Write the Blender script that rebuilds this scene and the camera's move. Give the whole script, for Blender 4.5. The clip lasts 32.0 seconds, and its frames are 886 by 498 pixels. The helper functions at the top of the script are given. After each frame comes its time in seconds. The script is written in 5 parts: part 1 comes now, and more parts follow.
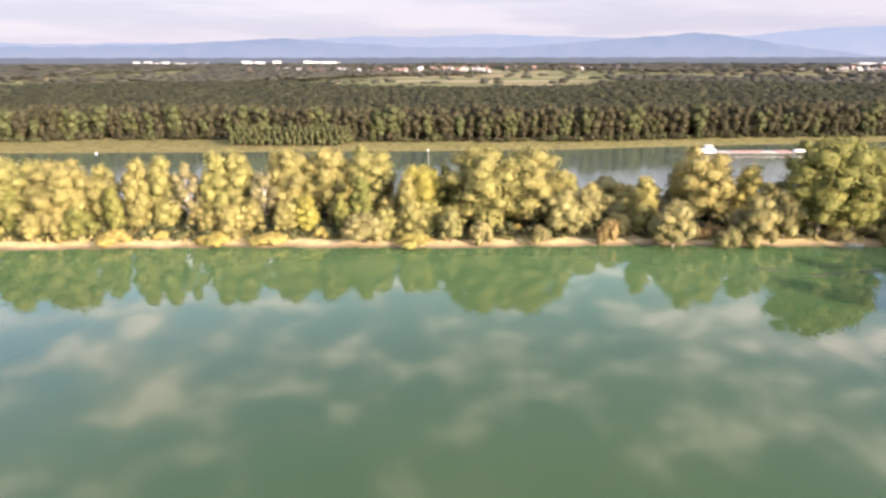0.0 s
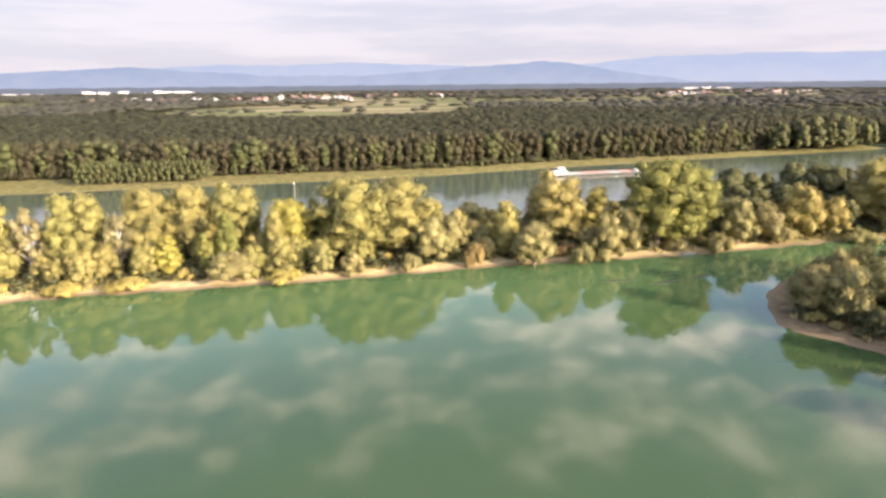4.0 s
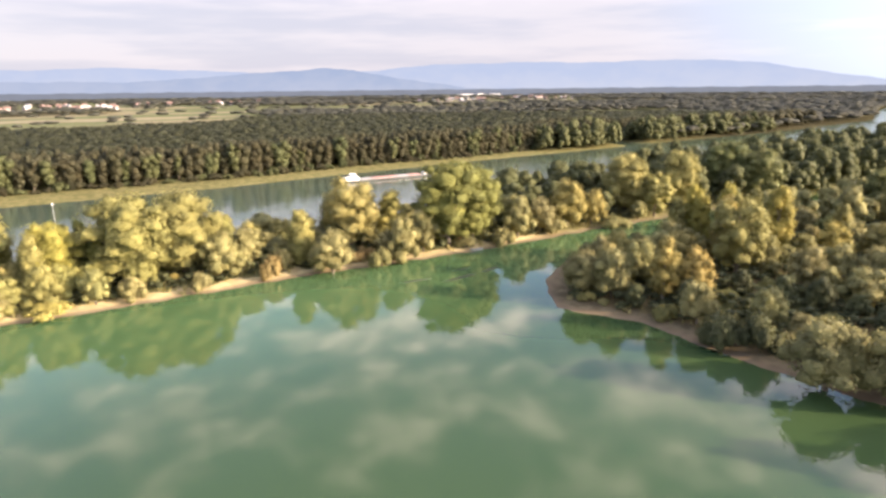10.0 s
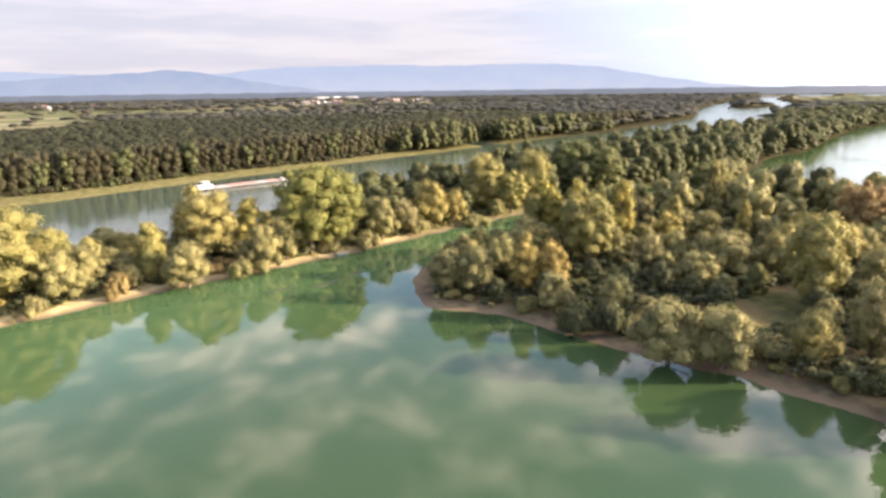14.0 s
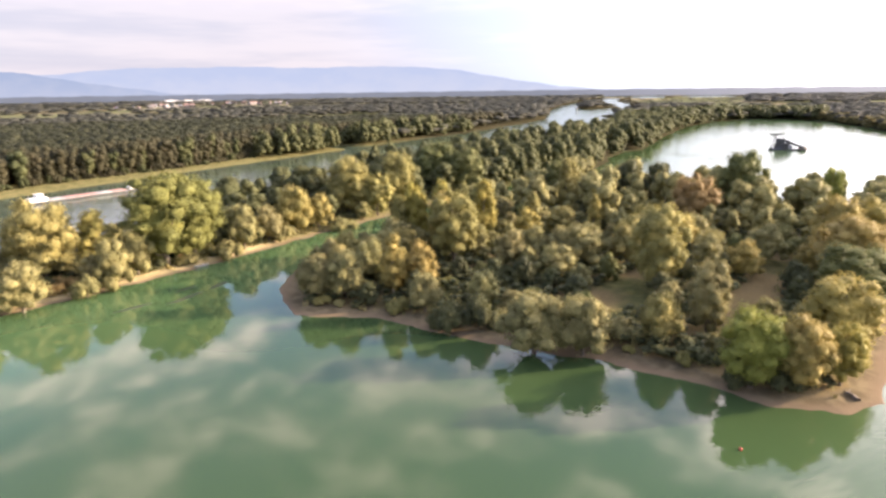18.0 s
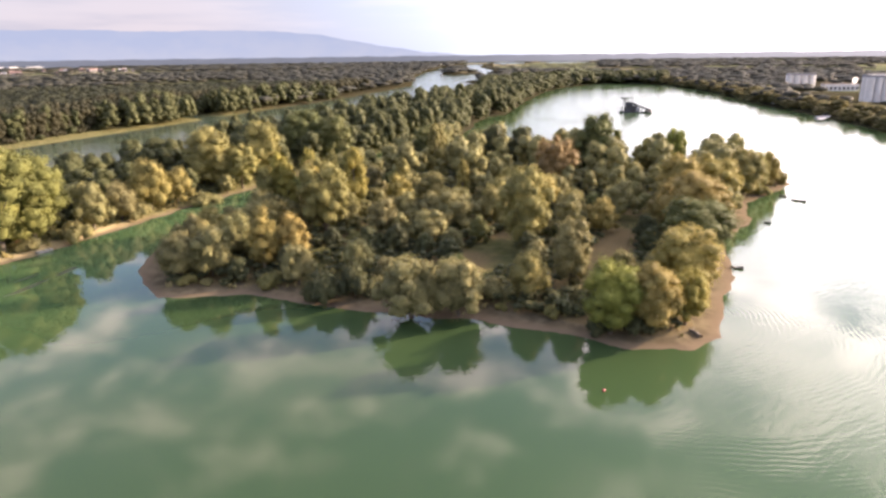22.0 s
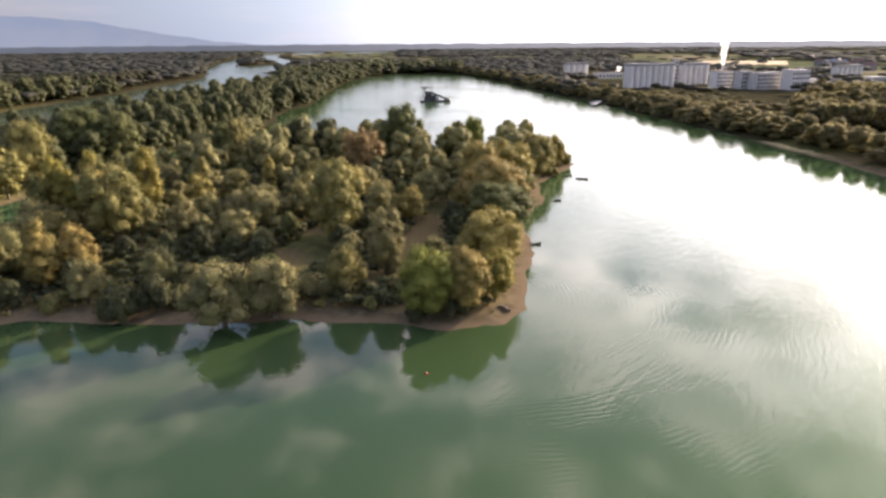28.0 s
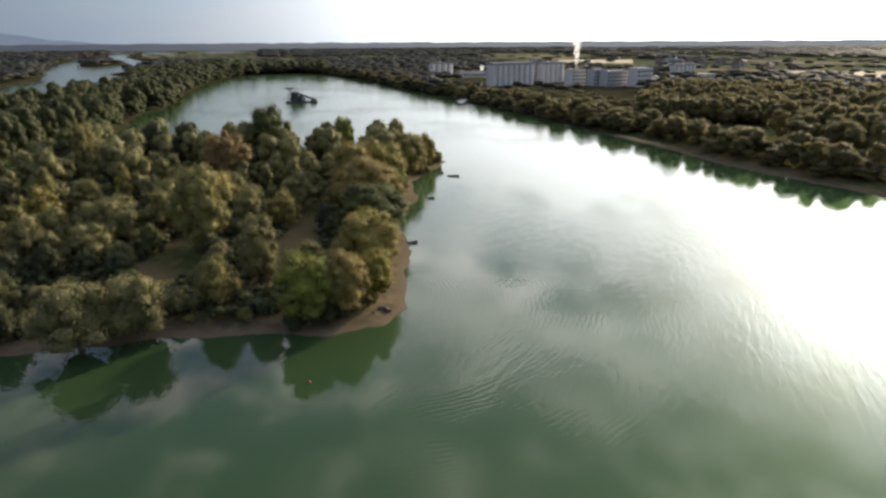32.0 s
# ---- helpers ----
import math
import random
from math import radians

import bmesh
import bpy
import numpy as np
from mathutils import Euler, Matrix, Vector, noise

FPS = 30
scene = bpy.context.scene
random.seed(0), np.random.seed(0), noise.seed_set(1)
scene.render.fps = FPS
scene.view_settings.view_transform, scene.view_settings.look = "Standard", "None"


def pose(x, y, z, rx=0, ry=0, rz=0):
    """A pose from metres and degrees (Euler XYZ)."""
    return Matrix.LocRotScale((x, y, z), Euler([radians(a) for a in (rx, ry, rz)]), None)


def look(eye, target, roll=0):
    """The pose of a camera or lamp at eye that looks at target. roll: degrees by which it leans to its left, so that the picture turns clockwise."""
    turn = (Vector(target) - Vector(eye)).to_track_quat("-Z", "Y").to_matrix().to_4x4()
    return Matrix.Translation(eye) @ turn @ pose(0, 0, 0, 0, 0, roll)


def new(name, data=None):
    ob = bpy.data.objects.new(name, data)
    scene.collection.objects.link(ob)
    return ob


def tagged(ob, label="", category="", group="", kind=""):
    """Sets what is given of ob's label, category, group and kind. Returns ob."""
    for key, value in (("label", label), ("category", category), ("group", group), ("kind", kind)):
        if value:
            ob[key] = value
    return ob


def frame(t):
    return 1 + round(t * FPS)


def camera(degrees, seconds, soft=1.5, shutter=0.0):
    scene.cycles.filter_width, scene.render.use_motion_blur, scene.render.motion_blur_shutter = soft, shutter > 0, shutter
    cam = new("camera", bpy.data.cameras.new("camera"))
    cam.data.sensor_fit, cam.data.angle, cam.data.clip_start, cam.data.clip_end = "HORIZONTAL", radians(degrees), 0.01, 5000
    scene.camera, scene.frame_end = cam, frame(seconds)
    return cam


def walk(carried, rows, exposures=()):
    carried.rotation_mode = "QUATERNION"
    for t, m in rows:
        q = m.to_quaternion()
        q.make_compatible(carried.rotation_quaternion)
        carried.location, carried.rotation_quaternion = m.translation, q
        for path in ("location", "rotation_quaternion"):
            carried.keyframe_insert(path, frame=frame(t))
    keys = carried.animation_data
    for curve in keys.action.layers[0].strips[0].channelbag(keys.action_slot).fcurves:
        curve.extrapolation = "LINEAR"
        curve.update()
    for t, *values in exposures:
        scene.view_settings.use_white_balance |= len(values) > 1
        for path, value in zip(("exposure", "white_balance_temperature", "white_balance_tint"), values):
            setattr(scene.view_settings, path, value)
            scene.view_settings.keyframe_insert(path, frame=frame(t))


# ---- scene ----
# ---------------------------------------------------------------- camera
cam = camera(69.33, 32.0, soft=2.65)


def aim(x, y, z, yaw, pitch, roll):
    """A camera pose: yaw clockwise from +Y, pitch up, roll, in degrees."""
    return pose(x, y, z, 90 + pitch, 0, -yaw) @ pose(0, 0, 0, 0, 0, roll)


# seconds, eye, yaw, pitch, roll of the hovering, slowly panning drone
PATH = [
    (0, 0.00, -0.00, 50.00, 0.09, -16.69, -0.07),
    (0.5, -0.15, -0.97, 50.33, 1.67, -16.65, -0.12),
    (1, -0.26, -1.77, 50.66, 3.19, -16.26, -0.20),
    (1.5, -0.28, -2.29, 50.98, 4.58, -15.69, -0.36),
    (2, -0.23, -2.55, 51.28, 5.93, -15.16, -0.40),
    (2.5, -0.14, -2.63, 51.53, 7.39, -14.85, -0.50),
    (3, -0.04, -2.60, 51.70, 8.88, -14.64, -0.55),
    (3.5, 0.05, -2.50, 51.77, 10.38, -14.53, -0.53),
    (5.5, 0.14, -2.38, 51.77, 16.47, -14.30, -0.64),
    (6, 0.21, -2.29, 51.76, 18.06, -14.22, -0.62),
    (6.5, 0.26, -2.24, 51.75, 19.66, -14.21, -0.65),
    (7, 0.31, -2.19, 51.74, 21.19, -14.16, -0.67),
    (7.5, 0.35, -2.15, 51.73, 22.74, -14.15, -0.67),
    (8, 0.35, -2.14, 51.73, 24.29, -14.13, -0.69),
    (8.5, 0.33, -2.16, 51.72, 25.82, -14.10, -0.66),
    (9, 0.30, -2.18, 51.72, 27.33, -14.06, -0.61),
    (9.5, 0.28, -2.19, 51.72, 28.84, -14.06, -0.61),
    (10, 0.28, -2.19, 51.73, 30.37, -14.05, -0.61),
    (10.5, 0.31, -2.16, 51.73, 31.93, -14.04, -0.65),
    (11, 0.37, -2.12, 51.72, 33.46, -14.05, -0.67),
    (11.5, 0.44, -2.06, 51.71, 35.04, -14.04, -0.68),
    (12, 0.47, -2.03, 51.70, 36.59, -14.02, -0.71),
    (12.5, 0.45, -2.05, 51.69, 38.15, -13.98, -0.72),
    (13, 0.39, -2.08, 51.70, 39.69, -13.96, -0.69),
    (13.5, 0.35, -2.12, 51.72, 41.20, -13.95, -0.73),
    (14, 0.35, -2.13, 51.73, 42.73, -13.95, -0.73),
    (14.5, 0.38, -2.11, 51.73, 44.25, -13.94, -0.74),
    (16.5, 0.44, -2.09, 51.72, 50.36, -13.92, -0.75),
    (17, 0.49, -2.07, 51.70, 51.86, -13.91, -0.72),
    (17.5, 0.54, -2.09, 51.67, 53.31, -13.90, -0.74),
    (18, 0.57, -2.12, 51.64, 54.77, -13.88, -0.77),
    (18.5, 0.60, -2.15, 51.62, 56.19, -13.88, -0.78),
    (19, 0.63, -2.20, 51.59, 57.63, -13.90, -0.77),
    (19.5, 0.64, -2.24, 51.55, 59.07, -13.88, -0.78),
    (20, 0.66, -2.27, 51.52, 60.51, -13.88, -0.81),
    (20.5, 0.66, -2.28, 51.48, 61.97, -13.86, -0.78),
    (21, 0.68, -2.27, 51.46, 63.42, -14.48, -0.80),
    (21.5, 0.69, -2.25, 51.44, 64.92, -14.61, -0.76),
    (22, 0.70, -2.23, 51.44, 66.38, -16.86, -0.75),
    (22.5, 0.71, -2.20, 51.44, 67.77, -17.18, -0.74),
    (23, 0.75, -2.16, 51.43, 69.20, -17.28, -0.72),
    (23.5, 0.80, -2.11, 51.43, 70.63, -17.37, -0.70),
    (24, 0.86, -2.08, 51.42, 72.10, -17.44, -0.72),
    (24.5, 0.89, -2.07, 51.42, 73.55, -17.50, -0.70),
    (25, 0.89, -2.11, 51.44, 74.96, -17.58, -0.60),
    (25.5, 0.87, -2.23, 51.55, 76.40, -17.57, -0.57),
    (27.5, 0.84, -2.41, 51.74, 82.10, -17.80, -0.53),
    (28, 0.82, -2.55, 51.92, 83.50, -17.85, -0.51),
    (28.5, 0.84, -2.63, 52.00, 84.96, -17.90, -0.53),
    (29, 0.87, -2.64, 52.05, 86.38, -17.89, -0.48),
    (29.5, 0.90, -2.63, 52.08, 87.79, -17.95, -0.51),
    (30, 0.92, -2.60, 52.08, 89.28, -17.96, -0.45),
    (30.5, 0.93, -2.56, 52.05, 90.71, -17.97, -0.42),
    (31, 0.98, -2.53, 52.03, 92.13, -17.98, -0.43),
    (31.5, 1.09, -2.53, 52.01, 93.54, -18.00, -0.45),
    (32, 1.23, -2.54, 51.97, 95.01, -17.97, -0.37),
]
EXPOSURES = [(0, 1.68, 6300, 24), (5, 1.70, 6450, 21), (14, 1.74, 6450, 20), (18, 1.76, 6450, 23), (21, 1.62, 6420, 26), (24, 1.48, 6420, 26), (26, 1.24, 6380, 25), (28, 0.94, 6250, 22), (30, 0.62, 6150, 18), (32, 0.14, 5950, 11)]
walk(cam, [(t, aim(*row)) for t, *row in PATH], EXPOSURES)

# ---------------------------------------------------------------- light
SUN_AZ, SUN_EL = 133.0, 16.0
sun_way = Vector((math.sin(radians(SUN_AZ)) * math.cos(radians(SUN_EL)), math.cos(radians(SUN_AZ)) * math.cos(radians(SUN_EL)), math.sin(radians(SUN_EL))))
sun = new("sun", bpy.data.lights.new("sun", "SUN"))
sun.data.energy, sun.data.angle, sun.data.color = 5.0, radians(0.6), (1.0, 0.80, 0.52)
sun.matrix_world = look(tuple(sun_way * 100), (0, 0, 0))


class Nodes:
    """Short-hand for building node trees."""

    def __init__(self, tree):
        self.tree = tree
        tree.nodes.clear()

    def add(self, kind, inputs=(), **settings):
        node = self.tree.nodes.new(kind)
        for key, value in settings.items():
            setattr(node, key, value)
        for key, value in dict(inputs).items():
            if isinstance(value, tuple) and value and hasattr(value[0], "bl_idname"):
                self.tree.links.new(value[0].outputs[value[1]], node.inputs[key])
            elif hasattr(value, "bl_idname"):
                self.tree.links.new(value.outputs[0], node.inputs[key])
            else:
                node.inputs[key].default_value = value
        return node

    def math(self, op, a, b=0.0, c=0.0, clamp=False):
        return self.add("ShaderNodeMath", {0: a, 1: b, 2: c}, operation=op, use_clamp=clamp)

    def mix(self, fac, a, b, blend="MIX"):
        return self.add("ShaderNodeMixRGB", {"Fac": fac, "Color1": a, "Color2": b}, blend_type=blend)

    def ramp(self, fac, *stops):
        node = self.add("ShaderNodeValToRGB", {"Fac": fac})
        while len(node.color_ramp.elements) < len(stops):
            node.color_ramp.elements.new(0.5)
        for e, (at, colour) in zip(node.color_ramp.elements, stops):
            e.position, e.color = at, (*colour, 1) if isinstance(colour, tuple) else (colour, colour, colour, 1)
        return node

    def range(self, value, a, b, c=0.0, d=1.0, smooth=True):
        return self.add("ShaderNodeMapRange", {"Value": value, "From Min": a, "From Max": b, "To Min": c, "To Max": d},
                        interpolation_type="SMOOTHSTEP" if smooth else "LINEAR")

    def noise(self, vector, scale, detail=3.0, rough=0.55, distortion=0.0):
        return self.add("ShaderNodeTexNoise", {"Vector": vector, "Scale": scale, "Detail": detail, "Roughness": rough, "Distortion": distortion})


# sky: clear air with broken cloud, thicker and brighter towards the sun
world = bpy.data.worlds.new("sky")
scene.world = world
world.use_nodes = True
N = Nodes(world.node_tree)
sky = N.add("ShaderNodeTexSky", sky_type="NISHITA", sun_disc=False, sun_elevation=radians(SUN_EL), sun_rotation=radians(SUN_AZ), air_density=1.0, dust_density=1.5, ozone_density=1.0)
coord = N.add("ShaderNodeTexCoord")
sep = N.add("ShaderNodeSeparateXYZ", {0: (coord, "Generated")})
height = N.math("MAXIMUM", (sep, "Z"), 0.0)
lift = N.math("ADD", height, 0.16)
flat = N.add("ShaderNodeCombineXYZ", {0: N.math("DIVIDE", (sep, "X"), lift), 1: N.math("DIVIDE", (sep, "Y"), lift), 2: 0.0})
n1 = N.noise(flat, 6.5, 2.5, 0.45)
n2 = N.noise(flat, 1.9, 2.0, 0.5)
streak = N.noise(N.add("ShaderNodeMapping", {"Vector": (coord, "Generated"), "Scale": (1.0, 1.0, 9.0)}), 3.2, 4.0, 0.55)
cover = N.math("ADD", N.math("MULTIPLY", n1, 0.62), N.math("MULTIPLY", n2, 0.58))
toward = N.add("ShaderNodeVectorMath", {0: (coord, "Generated"), 1: tuple(sun_way)}, operation="DOT_PRODUCT")
near_sun = N.range((toward, "Value"), 0.0, 1.0, 0.0, 1.0, False)
glow = N.math("MULTIPLY", N.math("POWER", near_sun, 5.0), N.range(height, 0.62, 0.18, 0.34, 1.0))
low = N.range(height, 0.27, 0.06, 0.0, 0.62)
cloud = N.range(N.math("ADD", N.math("ADD", N.math("ADD", cover, N.range(height, 0.44, 0.62, 0.0, -0.07)), low), N.range((toward, "Value"), 0.3, 0.75, 0.0, 0.07)), 0.49, 0.80)
away_tone = N.range((toward, "Value"), 0.0, 0.5)
low_tone = N.mix(N.range(streak, 0.40, 0.64), N.mix(away_tone, (1.36, 1.40, 1.56, 1), (1.65, 2.05, 2.5, 1)), N.mix(away_tone, (1.70, 1.66, 1.72, 1), (1.9, 2.15, 2.45, 1)))
tone = N.mix(N.range(height, 0.10, 0.34), low_tone, N.mix(N.range(n1, 0.43, 0.70), (4.5, 4.1, 4.1, 1), (7.3, 6.4, 5.85, 1)))
gain = N.range((toward, "Value"), 0.25, 0.85, 1.0, 1.7)
tone = N.mix(N.range(height, 0.20, 0.36), tone, N.add("ShaderNodeVectorMath", {0: tone, "Scale": gain}, operation="SCALE"))
bright = N.mix(glow, tone, (35.0, 33.5, 30.5, 1))
colour = N.mix(N.math("MULTIPLY", cloud, 0.94), sky, bright)
halo = N.math("POWER", near_sun, 85.0)
colour = N.mix(halo, colour, (80.0, 74.0, 64.0, 1), "ADD")
back = N.add("ShaderNodeBackground", {"Color": colour, "Strength": 0.15})
N.add("ShaderNodeOutputWorld", {"Surface": back})

# ---------------------------------------------------------------- materials


def material(name):
    m = bpy.data.materials.new(name)
    m.use_nodes = True
    return m, Nodes(m.node_tree)


def finish(n, shader):
    n.add("ShaderNodeOutputMaterial", {"Surface": shader})


def leaf_material(name, colour, second, through_light=0.23, shine=0.12):
    """Foliage: two hues that change from tree to tree and leaf clump to leaf clump, a little light let through."""
    m, n = material(name)
    geo, info = n.add("ShaderNodeNewGeometry"), n.add("ShaderNodeObjectInfo")
    patch = n.noise((geo, "Position"), 0.16, 3.0, 0.6)
    f = n.math("ADD", n.math("MULTIPLY", (geo, "Random Per Island"), 0.2), n.math("MULTIPLY", n.range(patch, 0.3, 0.7), 0.8))
    c = n.mix(f, (*colour, 1), (*second, 1))
    c = n.add("ShaderNodeHueSaturation", {"Hue": n.range((info, "Random"), 0, 1, 0.496, 0.514, False), "Saturation": 1.0,
                                          "Value": n.range((geo, "Random Per Island"), 0, 1, 0.92, 1.08, False), "Color": c})
    grain = n.noise((geo, "Position"), 1.7, 3.0, 0.65)
    b = n.add("ShaderNodeBump", {"Height": grain, "Strength": 0.9, "Distance": 0.8})
    p = n.add("ShaderNodeBsdfPrincipled", {"Base Color": c, "Roughness": 0.6, "Specular IOR Level": shine, "Normal": b})
    t = n.add("ShaderNodeBsdfTranslucent", {"Color": c})
    finish(n, n.add("ShaderNodeMixShader", {0: through_light, 1: p, 2: t}))
    return m


LEAF = {
    "gold": leaf_material("leaves_gold", (0.190, 0.177, 0.065), (0.281, 0.253, 0.088)),
    "yellow": leaf_material("leaves_yellow", (0.246, 0.217, 0.059), (0.346, 0.293, 0.073)),
    "lime": leaf_material("leaves_lime", (0.135, 0.142, 0.044), (0.203, 0.202, 0.057)),
    "olive": leaf_material("leaves_olive", (0.206, 0.189, 0.072), (0.333, 0.284, 0.100)),
    "green": leaf_material("leaves_green", (0.105, 0.117, 0.045), (0.177, 0.178, 0.063)),
    "dark": leaf_material("leaves_dark", (0.068, 0.075, 0.040), (0.122, 0.126, 0.054)),
    "sage": leaf_material("leaves_sage", (0.178, 0.163, 0.073), (0.318, 0.282, 0.118)),
    "silver": leaf_material("leaves_silver", (0.173, 0.167, 0.066), (0.301, 0.273, 0.115)),
    "pale": leaf_material("leaves_pale", (0.180, 0.163, 0.074), (0.262, 0.234, 0.117)),
    "ochre": leaf_material("leaves_ochre", (0.194, 0.174, 0.057), (0.305, 0.257, 0.083)),
    "amber": leaf_material("leaves_amber", (0.250, 0.205, 0.068), (0.390, 0.302, 0.098)),
    "fresh": leaf_material("leaves_fresh", (0.196, 0.210, 0.051), (0.294, 0.299, 0.066)),
    "rust": leaf_material("leaves_rust", (0.213, 0.149, 0.065), (0.329, 0.230, 0.101)),
    "tan": leaf_material("leaves_tan", (0.284, 0.240, 0.074), (0.417, 0.333, 0.112)),
    "wood": leaf_material("leaves_wood", (0.066, 0.065, 0.038), (0.100, 0.090, 0.051), 0.50),
    "plantation": leaf_material("leaves_plantation", (0.064, 0.073, 0.032), (0.095, 0.099, 0.041)),
    "lakeside": leaf_material("leaves_lakeside", (0.077, 0.088, 0.038), (0.127, 0.131, 0.054), 0.35, 0.15),
    "canopy": leaf_material("leaves_canopy", (0.046, 0.050, 0.027), (0.067, 0.069, 0.039), 0.50, 0.12),
    # far bank: leaf colour brightened to stand in for sunward haze and glare
    "bank": leaf_material("leaves_bank", (0.213, 0.198, 0.100), (0.338, 0.290, 0.138), 0.75, 0.30),
    # far woods: haze put into the leaf colour as a paler, greyer green
    "distant": leaf_material("leaves_distant_haze", (0.093, 0.097, 0.077), (0.133, 0.130, 0.098), 0.68, 0.30),
}


def plain_material(name, colour, second=None, rough=0.7, metal=0.0, scale=0.5, bump=0.0):
    m, n = material(name)
    geo = n.add("ShaderNodeNewGeometry")
    a = n.noise((geo, "Position"), scale, 4.0, 0.6)
    b = n.noise((geo, "Position"), scale * 9, 3.0, 0.6)
    f = n.range(n.math("ADD", n.math("MULTIPLY", a, 0.65), n.math("MULTIPLY", b, 0.35)), 0.35, 0.65)
    second = second or tuple(0.72 * v for v in colour)
    shade = {"Base Color": n.mix(f, (*colour, 1), (*second, 1)), "Roughness": n.range(b, 0.3, 0.7, rough - 0.08, rough + 0.08), "Metallic": metal}
    if bump:
        shade["Normal"] = n.add("ShaderNodeBump", {"Height": b, "Strength": bump, "Distance": 0.1})
    finish(n, n.add("ShaderNodeBsdfPrincipled", shade))
    return m


BARK = plain_material("bark", (0.16, 0.13, 0.09), (0.08, 0.065, 0.05), 0.9, 0, 1.5, 0.5)
FOREST_BARK = plain_material("forest_bark", (0.20, 0.16, 0.11), (0.12, 0.095, 0.07), 0.9, 0, 1.2, 0.4)
PALE_BARK = plain_material("pale_bark", (0.36, 0.32, 0.25), (0.20, 0.17, 0.13), 0.9, 0, 1.2, 0.4)
DEAD_WOOD = plain_material("dead_wood", (0.20, 0.17, 0.13), (0.11, 0.09, 0.07), 0.85, 0, 1.0, 0.4)
WHITE_PAINT = plain_material("white_paint", (0.78, 0.78, 0.76), (0.68, 0.68, 0.66), 0.35, 0, 0.4)
DARK_GLASS = plain_material("dark_glass", (0.03, 0.035, 0.04), (0.02, 0.02, 0.025), 0.08, 0, 0.4)
DULL_RED = plain_material("dull_red", (0.36, 0.20, 0.17), (0.27, 0.15, 0.13), 0.6, 0, 0.5)
RED_PAINT = plain_material("red_paint", (0.45, 0.06, 0.04), (0.35, 0.05, 0.035), 0.4, 0, 0.5)
DARK_STEEL = plain_material("dark_steel", (0.10, 0.11, 0.12), (0.06, 0.05, 0.045), 0.55, 0.6, 0.4)
GREY_STEEL = plain_material("grey_steel", (0.33, 0.34, 0.35), (0.22, 0.21, 0.20), 0.5, 0.4, 0.4)
CONCRETE = plain_material("concrete", (0.56, 0.54, 0.51), (0.44, 0.42, 0.40), 0.85, 0, 0.15)
PALE_CONCRETE = plain_material("pale_concrete", (0.74, 0.71, 0.66), (0.60, 0.57, 0.53), 0.85, 0, 0.12)
ROOF_TILE = plain_material("roof_tile", (0.19, 0.12, 0.10), (0.13, 0.085, 0.075), 0.8, 0, 0.1)
VILLAGE_WALL = plain_material("village_wall", (0.28, 0.26, 0.25), (0.20, 0.19, 0.19), 0.85, 0, 0.1)
HALL_PAINT = plain_material("hall_paint", (0.55, 0.55, 0.54), (0.42, 0.42, 0.42), 0.5, 0, 0.02)
ROOF_GREY = plain_material("roof_grey", (0.30, 0.30, 0.30), (0.2, 0.2, 0.2), 0.8, 0, 0.1)
WEED = plain_material("weed", (0.045, 0.055, 0.026), (0.03, 0.045, 0.022), 0.5, 0, 0.6, 0.3)
STRAW = plain_material("dry_grass", (0.34, 0.28, 0.11), (0.17, 0.16, 0.05), 0.9, 0, 0.3)


